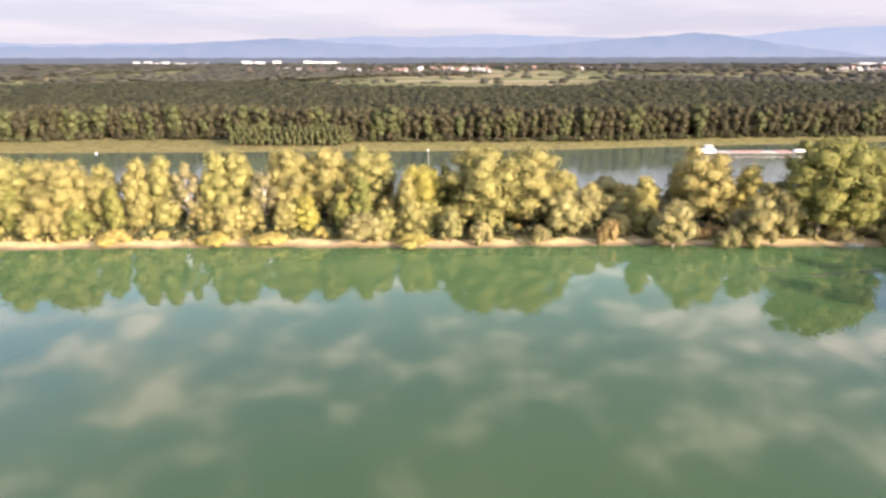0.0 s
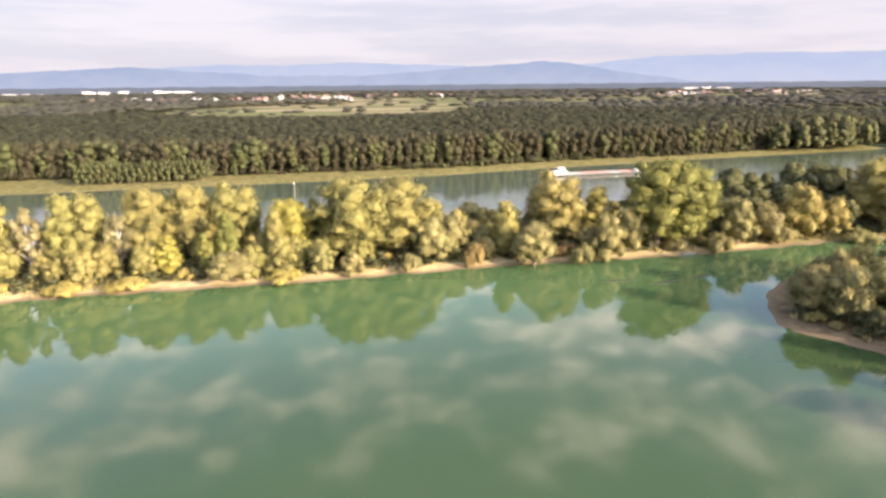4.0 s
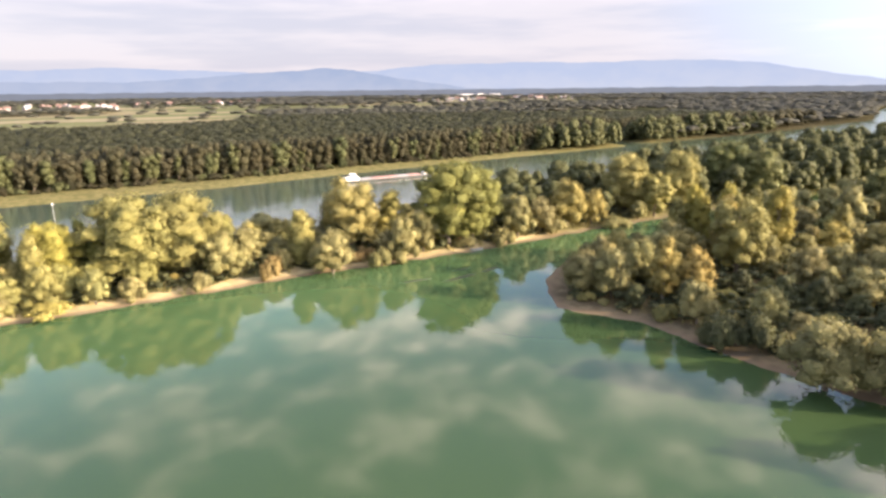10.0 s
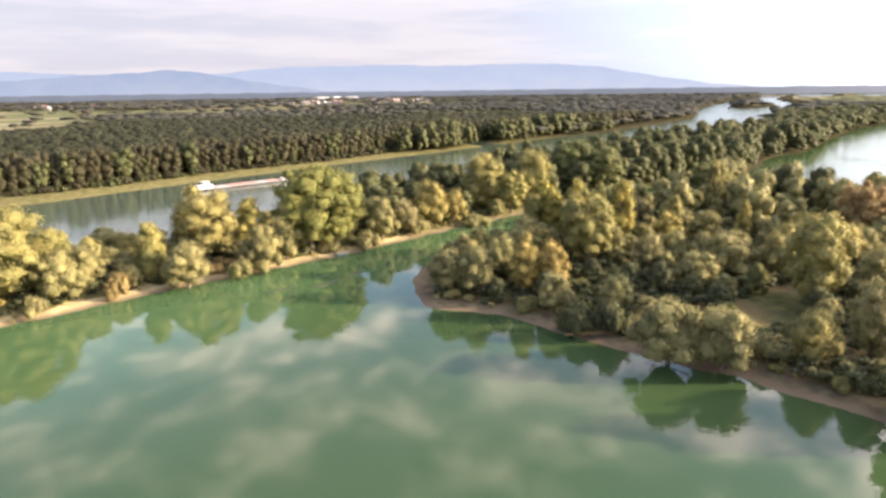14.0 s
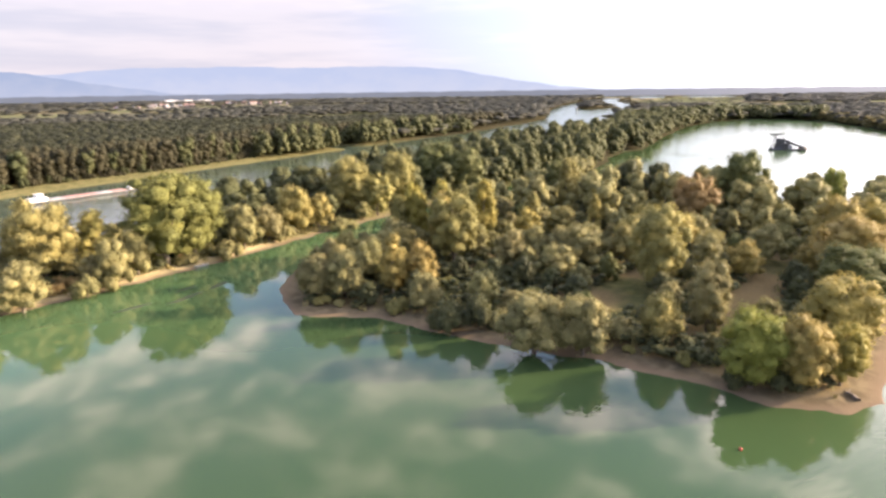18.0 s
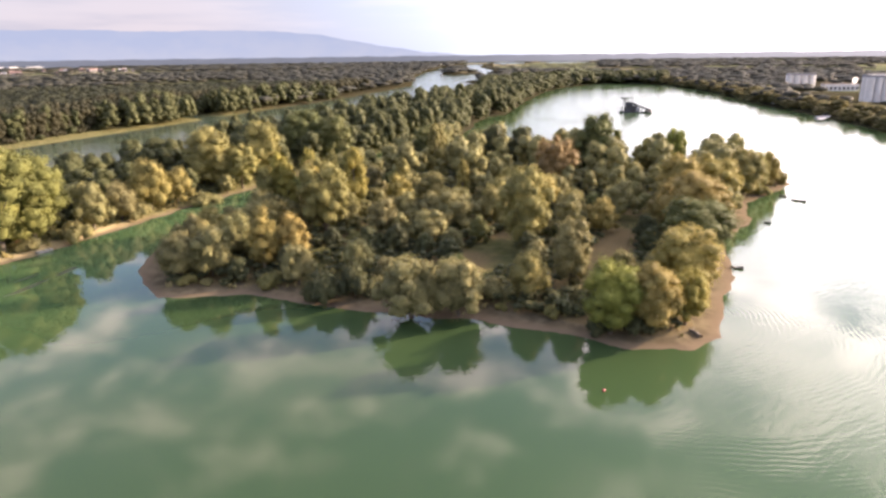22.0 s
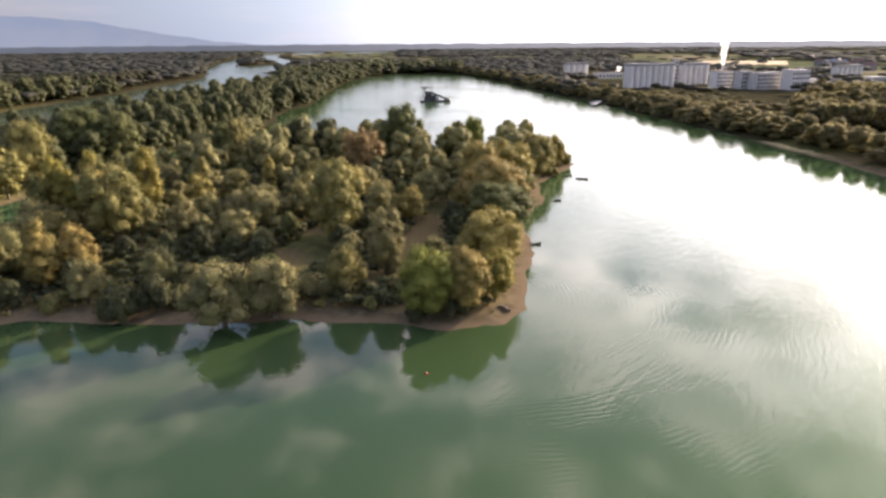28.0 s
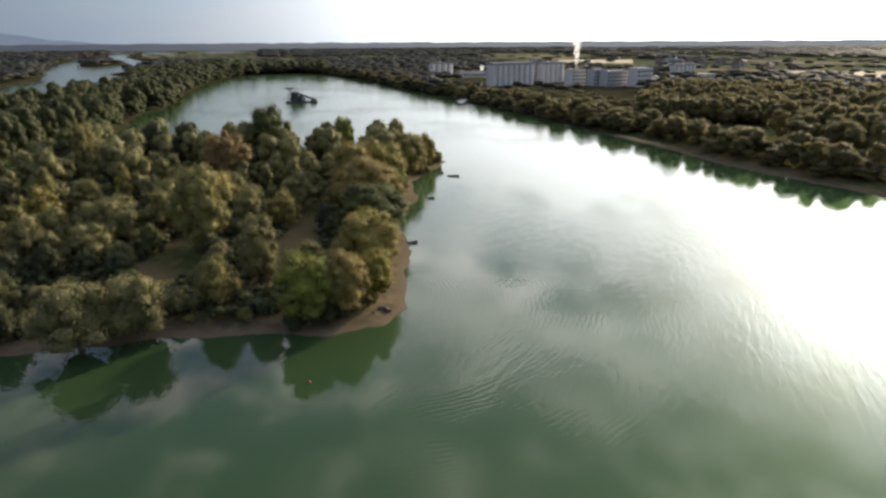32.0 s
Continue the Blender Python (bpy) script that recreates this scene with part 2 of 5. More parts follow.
def ground_material():
    """Sand on the low shore, turf and litter above it."""
    m, n = material("ground")
    geo = n.add("ShaderNodeNewGeometry")
    z = (n.add("ShaderNodeSeparateXYZ", {0: (geo, "Position")}), "Z")
    wide, mid, fine = n.noise((geo, "Position"), 0.03, 4.0), n.noise((geo, "Position"), 0.3, 4.0), n.noise((geo, "Position"), 4.0, 3.0)
    sand = n.mix(n.range(mid, 0.35, 0.65), (0.33, 0.265, 0.14, 1), (0.47, 0.385, 0.21, 1))
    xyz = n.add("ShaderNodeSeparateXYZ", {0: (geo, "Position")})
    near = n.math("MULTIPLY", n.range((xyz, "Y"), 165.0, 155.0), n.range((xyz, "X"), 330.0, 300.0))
    # brown sand of island and south shore, darkened further to carry beach shade
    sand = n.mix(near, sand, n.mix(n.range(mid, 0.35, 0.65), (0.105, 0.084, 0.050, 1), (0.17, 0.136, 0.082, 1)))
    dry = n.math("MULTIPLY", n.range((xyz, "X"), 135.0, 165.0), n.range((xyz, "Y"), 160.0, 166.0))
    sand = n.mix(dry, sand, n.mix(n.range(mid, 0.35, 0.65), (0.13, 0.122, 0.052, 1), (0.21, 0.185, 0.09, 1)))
    wet = n.mix(n.range(z, 0.05, 0.45), (0.16, 0.12, 0.078, 1), sand)
    turf = n.mix(n.range(mid, 0.35, 0.65), (0.070, 0.074, 0.030, 1), (0.115, 0.108, 0.045, 1))
    litter = n.mix(n.range(fine, 0.3, 0.7), (0.12, 0.090, 0.044, 1), (0.185, 0.14, 0.07, 1))
    meadow = n.mix(n.range(mid, 0.35, 0.65), (0.095, 0.092, 0.038, 1), (0.16, 0.142, 0.064, 1))
    # turf beyond x 350, its colour darkened to stand in for tree shade
    shaded_turf = n.mix(n.range(mid, 0.35, 0.65), (0.036, 0.034, 0.020, 1), (0.062, 0.055, 0.031, 1))
    turf = n.mix(n.range((xyz, "X"), 350.0, 390.0), turf, shaded_turf)
    turf = n.mix(n.math("MULTIPLY", near, n.range(wide, 0.40, 0.55)), turf, litter)
    turf = n.mix(n.math("MULTIPLY", n.range((xyz, "Y"), 300.0, 340.0), n.range((xyz, "X"), 620.0, 420.0)), turf, meadow)
    edge = n.math("ADD", z, n.math("MULTIPLY", n.math("SUBTRACT", mid, 0.5), 1.2))
    away = (n.add("ShaderNodeVectorMath", {0: (geo, "Position")}, operation="LENGTH"), "Value")
    edge = n.math("ADD", edge, n.math("MULTIPLY", n.range(away, 325.0, 365.0, 0.0, 1.4), n.math("MAXIMUM", n.range((xyz, "Y"), -60.0, -20.0), n.range((xyz, "X"), 355.0, 375.0))))
    c = n.mix(n.range(edge, 0.62, 0.9), wet, turf)
    b = n.add("ShaderNodeBump", {"Height": n.math("ADD", mid, n.math("MULTIPLY", fine, 0.4)), "Strength": 0.6, "Distance": 0.4})
    finish(n, n.add("ShaderNodeBsdfPrincipled", {"Base Color": c, "Roughness": 0.95, "Specular IOR Level": 0.0, "Normal": b}))
    return m


def field_material():
    """Farmland of the plain: parcels of stubble, meadow and ploughed land."""
    m, n = material("farmland")
    geo = n.add("ShaderNodeNewGeometry")
    turn = n.add("ShaderNodeMapping", {"Vector": (geo, "Position"), "Rotation": (0, 0, 0.35), "Scale": (0.0034, 0.0075, 0.0)})
    cell = n.add("ShaderNodeTexVoronoi", {"Vector": turn, "Scale": 1.0}, voronoi_dimensions="2D")
    pick = n.add("ShaderNodeSeparateColor", {0: (cell, "Color")})
    c = n.ramp(pick, (0.0, (0.10, 0.112, 0.066)), (0.28, (0.14, 0.142, 0.08)), (0.5, (0.22, 0.19, 0.125)), (0.7, (0.12, 0.13, 0.07)), (0.9, (0.25, 0.215, 0.15)))
    c.color_ramp.interpolation = "CONSTANT"
    grain = n.noise((geo, "Position"), 0.05, 5.0, 0.65)
    c = n.mix(n.range(grain, 0.3, 0.7, 0.0, 0.5), c, (0.13, 0.13, 0.06, 1))
    finish(n, n.add("ShaderNodeBsdfPrincipled", {"Base Color": c, "Roughness": 0.95, "Specular IOR Level": 0.0}))
    return m


def water_material():
    """Turbid green lake water: still in places, rippled in others."""
    m, n = material("water")
    geo = n.add("ShaderNodeNewGeometry")
    pos = (geo, "Position")
    depth = n.noise(pos, 0.012, 3.0)
    c = n.mix(n.range(depth, 0.35, 0.65), (0.0255, 0.047, 0.0175, 1), (0.033, 0.055, 0.021, 1))
    c = n.mix(n.range((n.add("ShaderNodeSeparateXYZ", {0: pos}), "Y"), 222.0, 240.0), c, (0.045, 0.058, 0.047, 1))
    place = n.add("ShaderNodeSeparateXYZ", {0: pos})
    shoal = n.math("MULTIPLY", n.math("MULTIPLY", n.range((place, "Y"), 95.0, 158.0), n.range((place, "Y"), 215.0, 190.0)), n.range((place, "X"), 330.0, 240.0))
    c = n.mix(shoal, c, (0.047, 0.088, 0.036, 1))
    swell = n.add("ShaderNodeMapping", {"Vector": pos, "Rotation": (0, 0, radians(-28)), "Scale": (5.5, 1.25, 1.0)}, vector_type="TEXTURE")
    ripple = n.noise(swell, 1.0, 2.0, 0.4, 0.6)
    small = n.noise(pos, 2.2, 2.0, 0.5)
    where = n.noise(pos, 0.016, 3.0, 0.5)
    xyz = n.add("ShaderNodeSeparateXYZ", {0: pos})
    # wavelets that run out from the sandy point of the island
    point = n.add("ShaderNodeVectorMath", {0: pos, 1: (131.0, 6.0, 0.0)}, operation="SUBTRACT")
    away = (n.add("ShaderNodeVectorMath", {0: (point, "Vector")}, operation="LENGTH"), "Value")
    rings = n.add("ShaderNodeTexWave", {"Vector": (point, "Vector"), "Scale": 0.30, "Distortion": 9.0, "Detail": 3.0, "Detail Scale": 0.35}, wave_type="RINGS", rings_direction="SPHERICAL")
    patch = n.math("MULTIPLY", n.range(n.noise(pos, 0.05, 2.0), 0.42, 0.62), n.math("MULTIPLY", n.range(away, 95.0, 40.0), n.range((xyz, "Y"), 8.0, -12.0)))
    open_water = n.math("MULTIPLY", n.range((xyz, "X"), 55.0, 115.0), n.range((xyz, "Y"), 12.0, -22.0))
    stream = n.range((xyz, "Y"), 225.0, 260.0)
    river = n.math("MULTIPLY", stream, n.range((xyz, "X"), 400.0, 900.0, 0.6, 1.0))
    rough = n.math("MAXIMUM", n.math("MAXIMUM", n.math("MULTIPLY", open_water, 0.36), n.math("MAXIMUM", n.range((xyz, "X"), 285.0, 360.0, 0.0, 0.80), n.range((xyz, "Y"), -50.0, -110.0, 0.0, 0.62))), river)
    amount = n.math("MULTIPLY", n.math("ADD", n.math("MULTIPLY", rough, 0.78), 0.010), n.math("MAXIMUM", n.range(where, 0.40, 0.62, 0.22, 1.0), n.math("MULTIPLY", rough, 0.65)))
    b = n.add("ShaderNodeBump", {"Height": n.math("ADD", ripple, n.math("MULTIPLY", small, 0.25)), "Strength": amount, "Distance": 0.22})
    b = n.add("ShaderNodeBump", {"Height": rings, "Strength": n.math("MULTIPLY", patch, 0.3), "Distance": 0.035, "Normal": b})
    p = n.add("ShaderNodeBsdfPrincipled", {"Base Color": c, "Roughness": n.math("ADD", n.math("MULTIPLY", rough, 0.07), 0.006), "IOR": 1.33, "Normal": b})
    # fine silt scatters light onwards, so the water glows green towards the sun
    silt = n.add("ShaderNodeBsdfGlossy", {"Color": (0.011, 0.021, 0.0085, 1), "Roughness": 0.62})
    finish(n, n.add("ShaderNodeAddShader", {0: p, 1: silt}))
    return m


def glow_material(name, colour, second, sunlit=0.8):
    """Hazy distance beyond the plain; haze and sunward glare put into the glow colour."""
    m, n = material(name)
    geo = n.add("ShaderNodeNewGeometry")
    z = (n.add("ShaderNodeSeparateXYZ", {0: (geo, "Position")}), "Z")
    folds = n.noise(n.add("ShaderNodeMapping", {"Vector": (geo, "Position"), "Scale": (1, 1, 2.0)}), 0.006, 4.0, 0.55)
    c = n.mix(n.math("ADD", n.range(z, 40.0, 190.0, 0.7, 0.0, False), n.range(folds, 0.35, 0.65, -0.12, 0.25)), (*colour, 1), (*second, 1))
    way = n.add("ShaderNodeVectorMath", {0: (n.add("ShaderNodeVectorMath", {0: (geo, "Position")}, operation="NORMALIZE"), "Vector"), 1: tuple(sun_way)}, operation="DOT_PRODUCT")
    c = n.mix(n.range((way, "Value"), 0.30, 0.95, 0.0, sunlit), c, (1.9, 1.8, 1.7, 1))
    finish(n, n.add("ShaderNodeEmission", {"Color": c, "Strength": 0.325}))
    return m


GROUND, FARMLAND, WATER = ground_material(), field_material(), water_material()

# ---------------------------------------------------------------- helpers for meshes


def mesh_from(name, verts, faces, materials, smooth=False):
    """A mesh from numpy arrays of corners and of quads."""
    me = bpy.data.meshes.new(name)
    verts, faces = np.asarray(verts, np.float32), np.asarray(faces, np.int32)
    k = faces.shape[1]
    me.vertices.add(len(verts))
    me.vertices.foreach_set("co", verts.ravel())
    me.loops.add(faces.size)
    me.loops.foreach_set("vertex_index", faces.ravel())
    me.polygons.add(len(faces))
    me.polygons.foreach_set("loop_start", np.arange(0, faces.size, k, dtype=np.int32))
    me.polygons.foreach_set("use_smooth", np.full(len(faces), smooth))
    for m in materials:
        me.materials.append(m)
    me.update(calc_edges=True)
    return me


def part(name, bm, mat, parent=None, label=""):
    """Links a bmesh as one mesh object under a thing or a part."""
    me = bpy.data.meshes.new(name)
    bm.to_mesh(me)
    bm.free()
    me.materials.append(mat)
    ob = new(name, me)
    ob.parent = parent
    return tagged(ob, label)


def thing(name, x, y, z, turn, label, category, group="", kind=""):
    ob = new(name)
    ob.matrix_world = pose(x, y, z, 0, 0, turn)
    ob.empty_display_size = 0.5
    return tagged(ob, label, category, group, kind)


def inside(points, ring):
    """Signed distance of points to a closed ring, negative within."""
    ring = np.array(ring, float)
    p = points[:, None, :]
    a, b = ring[None], np.roll(ring, -1, 0)[None]
    ab = b - a
    t = np.clip(((p - a) * ab).sum(-1) / (ab * ab).sum(-1), 0, 1)
    d = np.sqrt((((a + ab * t[..., None]) - p) ** 2).sum(-1)).min(1)
    ay, by = a[..., 1], b[..., 1]
    cross = (ay > p[..., 1]) != (by > p[..., 1])
    with np.errstate(divide="ignore", invalid="ignore"):
        xs = a[..., 0] + (p[..., 1] - ay) / (by - ay) * ab[..., 0]
    odd = (cross & (p[..., 0] < xs)).sum(1) % 2 == 1
    return np.where(odd, -d, d)


# ---------------------------------------------------------------- the plan of land and water
LAKE = [(-330, 150), (-200, 166), (-117, 166), (-60, 168.5), (0, 167.5), (60, 170), (80, 168.5), (120, 168), (165, 171), (213, 172), (300, 171), (350, 166),
        (384, 156), (454, 168), (474, 177), (531, 184), (548, 176), (709, 205), (923, 236), (1052, 234), (1150, 200), (1168, 140), (1118, 84), (930, 19), (750, -25), (690, -45),
        (560, -82), (450, -110), (387, -126), (345, -133), (301, -144), (270, -147), (234, -160), (207, -171), (120, -205), (0, -240), (-150, -250), (-280, -180), (-330, 0)]
ISLAND = [(111, 131), (98, 111), (107, 92), (109, 60), (113, 39), (112, 17), (110.5, 10), (114, -0.5), (121.5, -5.5), (137, -6), (150, -7), (165, -8), (194, -5), (216, -13),
          (245, -12), (289, -30), (300, -20), (300, 20), (302, 60), (312, 110), (325, 145), (300, 150), (213, 154), (160, 150), (130, 143)]
RIVER = [(-700, 205), (-136, 222), (0, 221), (60, 222), (140, 225), (200, 230), (270, 239), (360, 245), (455, 250), (642, 268), (811, 302), (958, 348), (1100, 410), (1207, 478), (1400, 508), (1580, 542), (1800, 600),
         (2020, 690), (2600, 960), (3300, 1200), (3300, 1330), (2600, 1110), (1813, 841), (1500, 720), (1150, 560), (1044, 508), (727, 446), (470, 419), (462, 470), (452, 470), (440, 414), (274, 394), (170, 379), (70, 361), (-26, 355), (-240, 349), (-700, 335)]
ISLET = [(1579, 655), (1700, 640), (1800, 650), (2060, 780), (2600, 1010), (2800, 1075), (2300, 955), (1820, 790), (1650, 715)]
PONDS = [[(r * math.sin(radians(a)), r * math.cos(radians(a))) for a, r in ring] for ring in (
    ((70.9, 3600), (72.0, 3420), (73.3, 3560), (73.7, 4300), (72.6, 4620), (71.2, 4400)), ((74.9, 4100), (76.2, 3650), (79.0, 3700), (79.4, 4050), (77.5, 4620), (75.5, 4600)),
    ((68.4, 4100), (70.3, 3950), (70.7, 4500), (68.8, 4600)))]


def shore(points):
    """Metres from the nearest water's edge, negative over water."""
    lake = np.maximum(inside(points, LAKE), -inside(points, ISLAND))
    out = np.minimum(lake, np.maximum(inside(points, RIVER), -inside(points, ISLET)))
    for pond in PONDS:
        out = np.minimum(out, inside(points, pond))
    return out


def wobble(x, y, s, seed):
    """Smooth noise from a few waves, -1 to 1."""
    rng = np.random.default_rng(seed)
    out = np.zeros_like(x)
    for k in range(7):
        a, f, ph = rng.uniform(0, 6.283), rng.uniform(0.6, 2.4) / s, rng.uniform(0, 6.283)
        out += np.sin((x * math.cos(a) + y * math.sin(a)) * f * 6.283 + ph)
    return out / 4.0


def smooth(v, a, b):
    t = np.clip((v - a) / (b - a), 0, 1)
    return t * t * (3 - 2 * t)


def land(x, y):
    """Height of the ground."""
    x, y = np.asarray(x, float), np.asarray(y, float)
    d = shore(np.stack([x, y], -1)) + 0.9 * wobble(x, y, 14, 3) + 0.35 * wobble(x, y, 4, 4)
    r = np.hypot(x, y)
    up = 0.12 * np.minimum(d, 8) + 0.5 * smooth(d, 5, 14) + 0.8 * smooth(d, 14, 34) + 0.22 * wobble(x, y, 22, 5) * smooth(d, 8, 16)
    return np.where(d > 0, up, np.maximum(0.16 * d, -4))


# the ground: one sheet, finer where the drone sees it, to the horizon
azimuths = np.radians(np.r_[np.arange(-44, 136, 0.55), np.arange(136, 316, 3.0)])
radii = np.r_[2, 30, 60, 80, 92 * 1.016 ** np.arange(0, 321)]
radii = radii[radii < 4860]
aa, rr = np.meshgrid(azimuths, radii)
gx, gy = rr * np.sin(aa), rr * np.cos(aa)
gz = land(gx.ravel(), gy.ravel())
na, nr = len(azimuths), len(radii)
i, j = np.meshgrid(np.arange(na), np.arange(nr - 1))
k = (i + 1) % na
quads = np.stack([j * na + i, (j + 1) * na + i, (j + 1) * na + k, j * na + k], -1).reshape(-1, 4)
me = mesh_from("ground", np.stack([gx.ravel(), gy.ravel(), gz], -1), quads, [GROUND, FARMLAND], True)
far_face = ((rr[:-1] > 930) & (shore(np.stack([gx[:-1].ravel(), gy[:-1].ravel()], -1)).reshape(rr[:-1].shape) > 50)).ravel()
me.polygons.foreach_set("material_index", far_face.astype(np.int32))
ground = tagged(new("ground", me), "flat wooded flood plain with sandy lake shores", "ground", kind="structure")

bm = bmesh.new()
bmesh.ops.create_circle(bm, cap_ends=True, segments=96, radius=4850)
water = part("water", bm, WATER, None, "still turbid green lake and river water")
tagged(water, category="water", kind="structure")

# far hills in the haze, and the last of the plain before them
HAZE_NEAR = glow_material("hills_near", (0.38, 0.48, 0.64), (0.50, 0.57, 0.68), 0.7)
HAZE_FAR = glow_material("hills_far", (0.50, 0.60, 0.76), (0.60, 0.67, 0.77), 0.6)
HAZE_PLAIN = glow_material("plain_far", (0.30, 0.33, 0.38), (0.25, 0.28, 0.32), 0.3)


def hills(name, radius, base, crest, mat, label):
    """A band of far hills with some depth behind the crest."""
    az = np.radians(np.arange(-60, 240, 0.25))
    top = np.array([crest(math.degrees(a)) for a in az])
    rows = [(radius, np.full_like(top, base)), (radius + 10, base + (top - base) * 0.6), (radius + 30, top), (radius + 60, np.full_like(top, base))]
    v = np.concatenate([np.stack([r * np.sin(az), r * np.cos(az), z], -1) for r, z in rows])
    n = len(az)
    i, j = np.meshgrid(np.arange(n - 1), np.arange(3))
    q = np.stack([j * n + i, j * n + i + 1, (j + 1) * n + i + 1, (j + 1) * n + i], -1).reshape(-1, 4)
    tagged(new(name, mesh_from(name, v, q, [mat], True)), label, "hills", kind="structure")


def near_crest(a):
    """The foothills: rounded tops that run out to the east."""
    top = np.interp(a, [-60, -33, -24, -18, -14, -9, -3, 4, 9, 13, 17, 20.5, 23, 26, 29, 34], [110, 108, 122, 150, 174, 150, 118, 112, 128, 160, 176, 204, 178, 140, 96, 46])
    return top + 3 * math.sin(a * 0.9) + 2 * math.sin(a * 2.3) + math.sin(a * 6.1)


def far_crest(a):
    """The mountain range behind them, sinking into the haze towards the sun."""
    top = np.interp(a, [-60, -33, -22, -12, -6, 0, 5, 10, 15, 24, 28, 32, 38, 45, 52, 56, 61, 65, 70], [120, 128, 140, 172, 188, 190, 206, 186, 172, 180, 208, 226, 228, 222, 228, 196, 128, 70, 44])
    return top + 3 * math.sin(a * 0.7) + 2 * math.sin(a * 1.9 + 1) + math.sin(a * 4.7)


def plain_crest(a):
    return 46 + 1.5 * math.sin(a * 1.7) + 1.0 * math.sin(a * 4.1) + 0.6 * math.sin(a * 11)


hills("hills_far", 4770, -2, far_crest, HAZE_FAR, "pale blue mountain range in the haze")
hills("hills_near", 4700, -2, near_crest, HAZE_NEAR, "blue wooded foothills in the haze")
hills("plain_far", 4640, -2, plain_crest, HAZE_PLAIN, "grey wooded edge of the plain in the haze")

# ---------------------------------------------------------------- trees


def cube_sphere(n):
    """A unit sphere of even quads, n to an edge of each of six sides."""
    index, v, q = {}, [], []
    for axis in range(3):
        for sign in (-1, 1):
            grid = {}
            for i in range(n + 1):
                for j in range(n + 1):
                    p = [0.0, 0.0, 0.0]
                    p[axis], p[(axis + 1) % 3], p[(axis + 2) % 3] = sign, math.tan((i / n - 0.5) * math.pi / 2), math.tan((j / n - 0.5) * math.pi / 2)
                    key = tuple(round(u, 4) for u in p)
                    if key not in index:
                        index[key] = len(v)
                        v.append(p)
                    grid[i, j] = index[key]
            for i in range(n):
                for j in range(n):
                    ring = (grid[i, j], grid[i + 1, j], grid[i + 1, j + 1], grid[i, j + 1])
                    q.append(ring if sign > 0 else ring[::-1])
    v = np.array(v)
    return v / np.linalg.norm(v, axis=1)[:, None], np.array(q)


BALLS = {n: cube_sphere(n) for n in (1, 2, 3, 4)}


class Puffs:
    """The leafy swellings of one lobe: where its surface stands proud, and which way it faces there."""

    def __init__(self, rng, count, depth):
        k = np.arange(count) + 0.5
        z, a = 1 - 2 * k / count, k * 2.39996 + rng.uniform(0, 6.28)
        self.b = np.stack([np.sqrt(1 - z * z) * np.cos(a), np.sqrt(1 - z * z) * np.sin(a), z], -1) + rng.normal(size=(count, 3)) * 0.22
        self.b /= np.linalg.norm(self.b, axis=1)[:, None]
        self.reach, self.depth = 2.5 / math.sqrt(count), depth
        self.grow = rng.uniform(0.75, 1.1, count)

    def at(self, d):
        near = np.arccos(np.clip(d @ self.b.T, -1, 1)) / self.reach
        rise = self.grow * (1 - near ** 2)
        k = rise.argmax(1)
        f = 1 + self.depth * (np.maximum(rise.max(1), -0.2) - 0.6)
        return f, (d - self.b[k]) / self.reach, rise.max(1)


def foliage(rng, lobes, count, size, flat=0.6, droop=0.0, n=3, puffs=12, depth=0.32, inner=0.84):
    """A crown: each lobe (centre, radii) a dense puffed mass, clad in small tilted blades."""
    c = np.array([l[0] for l in lobes], float)
    r = np.array([l[1] for l in lobes], float)
    skins = [Puffs(rng, puffs, depth) for _ in lobes]
    ball, quads = BALLS[n]
    pieces = []
    for centre, radii, skin in zip(c, r, skins):
        f, _, _ = skin.at(ball)
        v = centre + ball * radii * (inner * f)[:, None] + rng.normal(size=ball.shape) * radii * 0.07
        pieces.append((v, quads))
    heart, span = (c - r).min(0) / 2 + (c + r).max(0) / 2, ((c + r).max(0) - (c - r).min(0)) / 2
    area = (r[:, 0] * r[:, 2]) / (r[:, 0] * r[:, 2]).sum()
    for k, skin in enumerate(skins):
        d = rng.normal(size=(int(count * area[k] * 2.0) + 2, 3))
        d[:, 2] = np.where(d[:, 2] < -0.6, -d[:, 2], d[:, 2])
        d /= np.linalg.norm(d, axis=1)[:, None]
        f, tilt, rise = skin.at(d)
        p = c[k] + d * r[k] * (f * (1 + rng.normal(size=len(d)) * 0.10 + 0.12 * (rng.uniform(size=len(d)) < 0.12)))[:, None]
        hidden = ((((p[:, None] - c[None]) / r[None]) ** 2).sum(-1) < 0.7)
        hidden[:, k] = False
        keep = ~hidden.any(1) & (p[:, 2] > 0.1) & (rise > rng.uniform(-0.25, 0.55, len(d)))
        p, d, tilt = p[keep], d[keep], tilt[keep]
        whole = (p - heart) / span ** 2 * span.mean()
        m = 0.55 * d / r[k] * r[k].mean() + 0.55 * whole + 0.7 * tilt + flat * rng.normal(size=d.shape)
        m /= np.linalg.norm(m, axis=1)[:, None]
        a = np.cross(m, rng.normal(size=m.shape))
        a[:, 2] -= droop
        a -= (a * m).sum(1)[:, None] * m
        a /= np.linalg.norm(a, axis=1)[:, None] + 1e-9
        b = np.cross(m, a)
        s = size * rng.uniform(0.6, 1.35, (len(p), 1))
        w = s * rng.uniform(0.5, 0.9, (len(p), 1))
        bend = m * s * rng.uniform(-0.25, 0.1, (len(p), 1))
        v = np.stack([p - a * s, p + b * w + bend, p + a * s, p - b * w + bend], 1).reshape(-1, 3)
        pieces.append((v, np.arange(len(v)).reshape(-1, 4)))
    return joined(pieces)


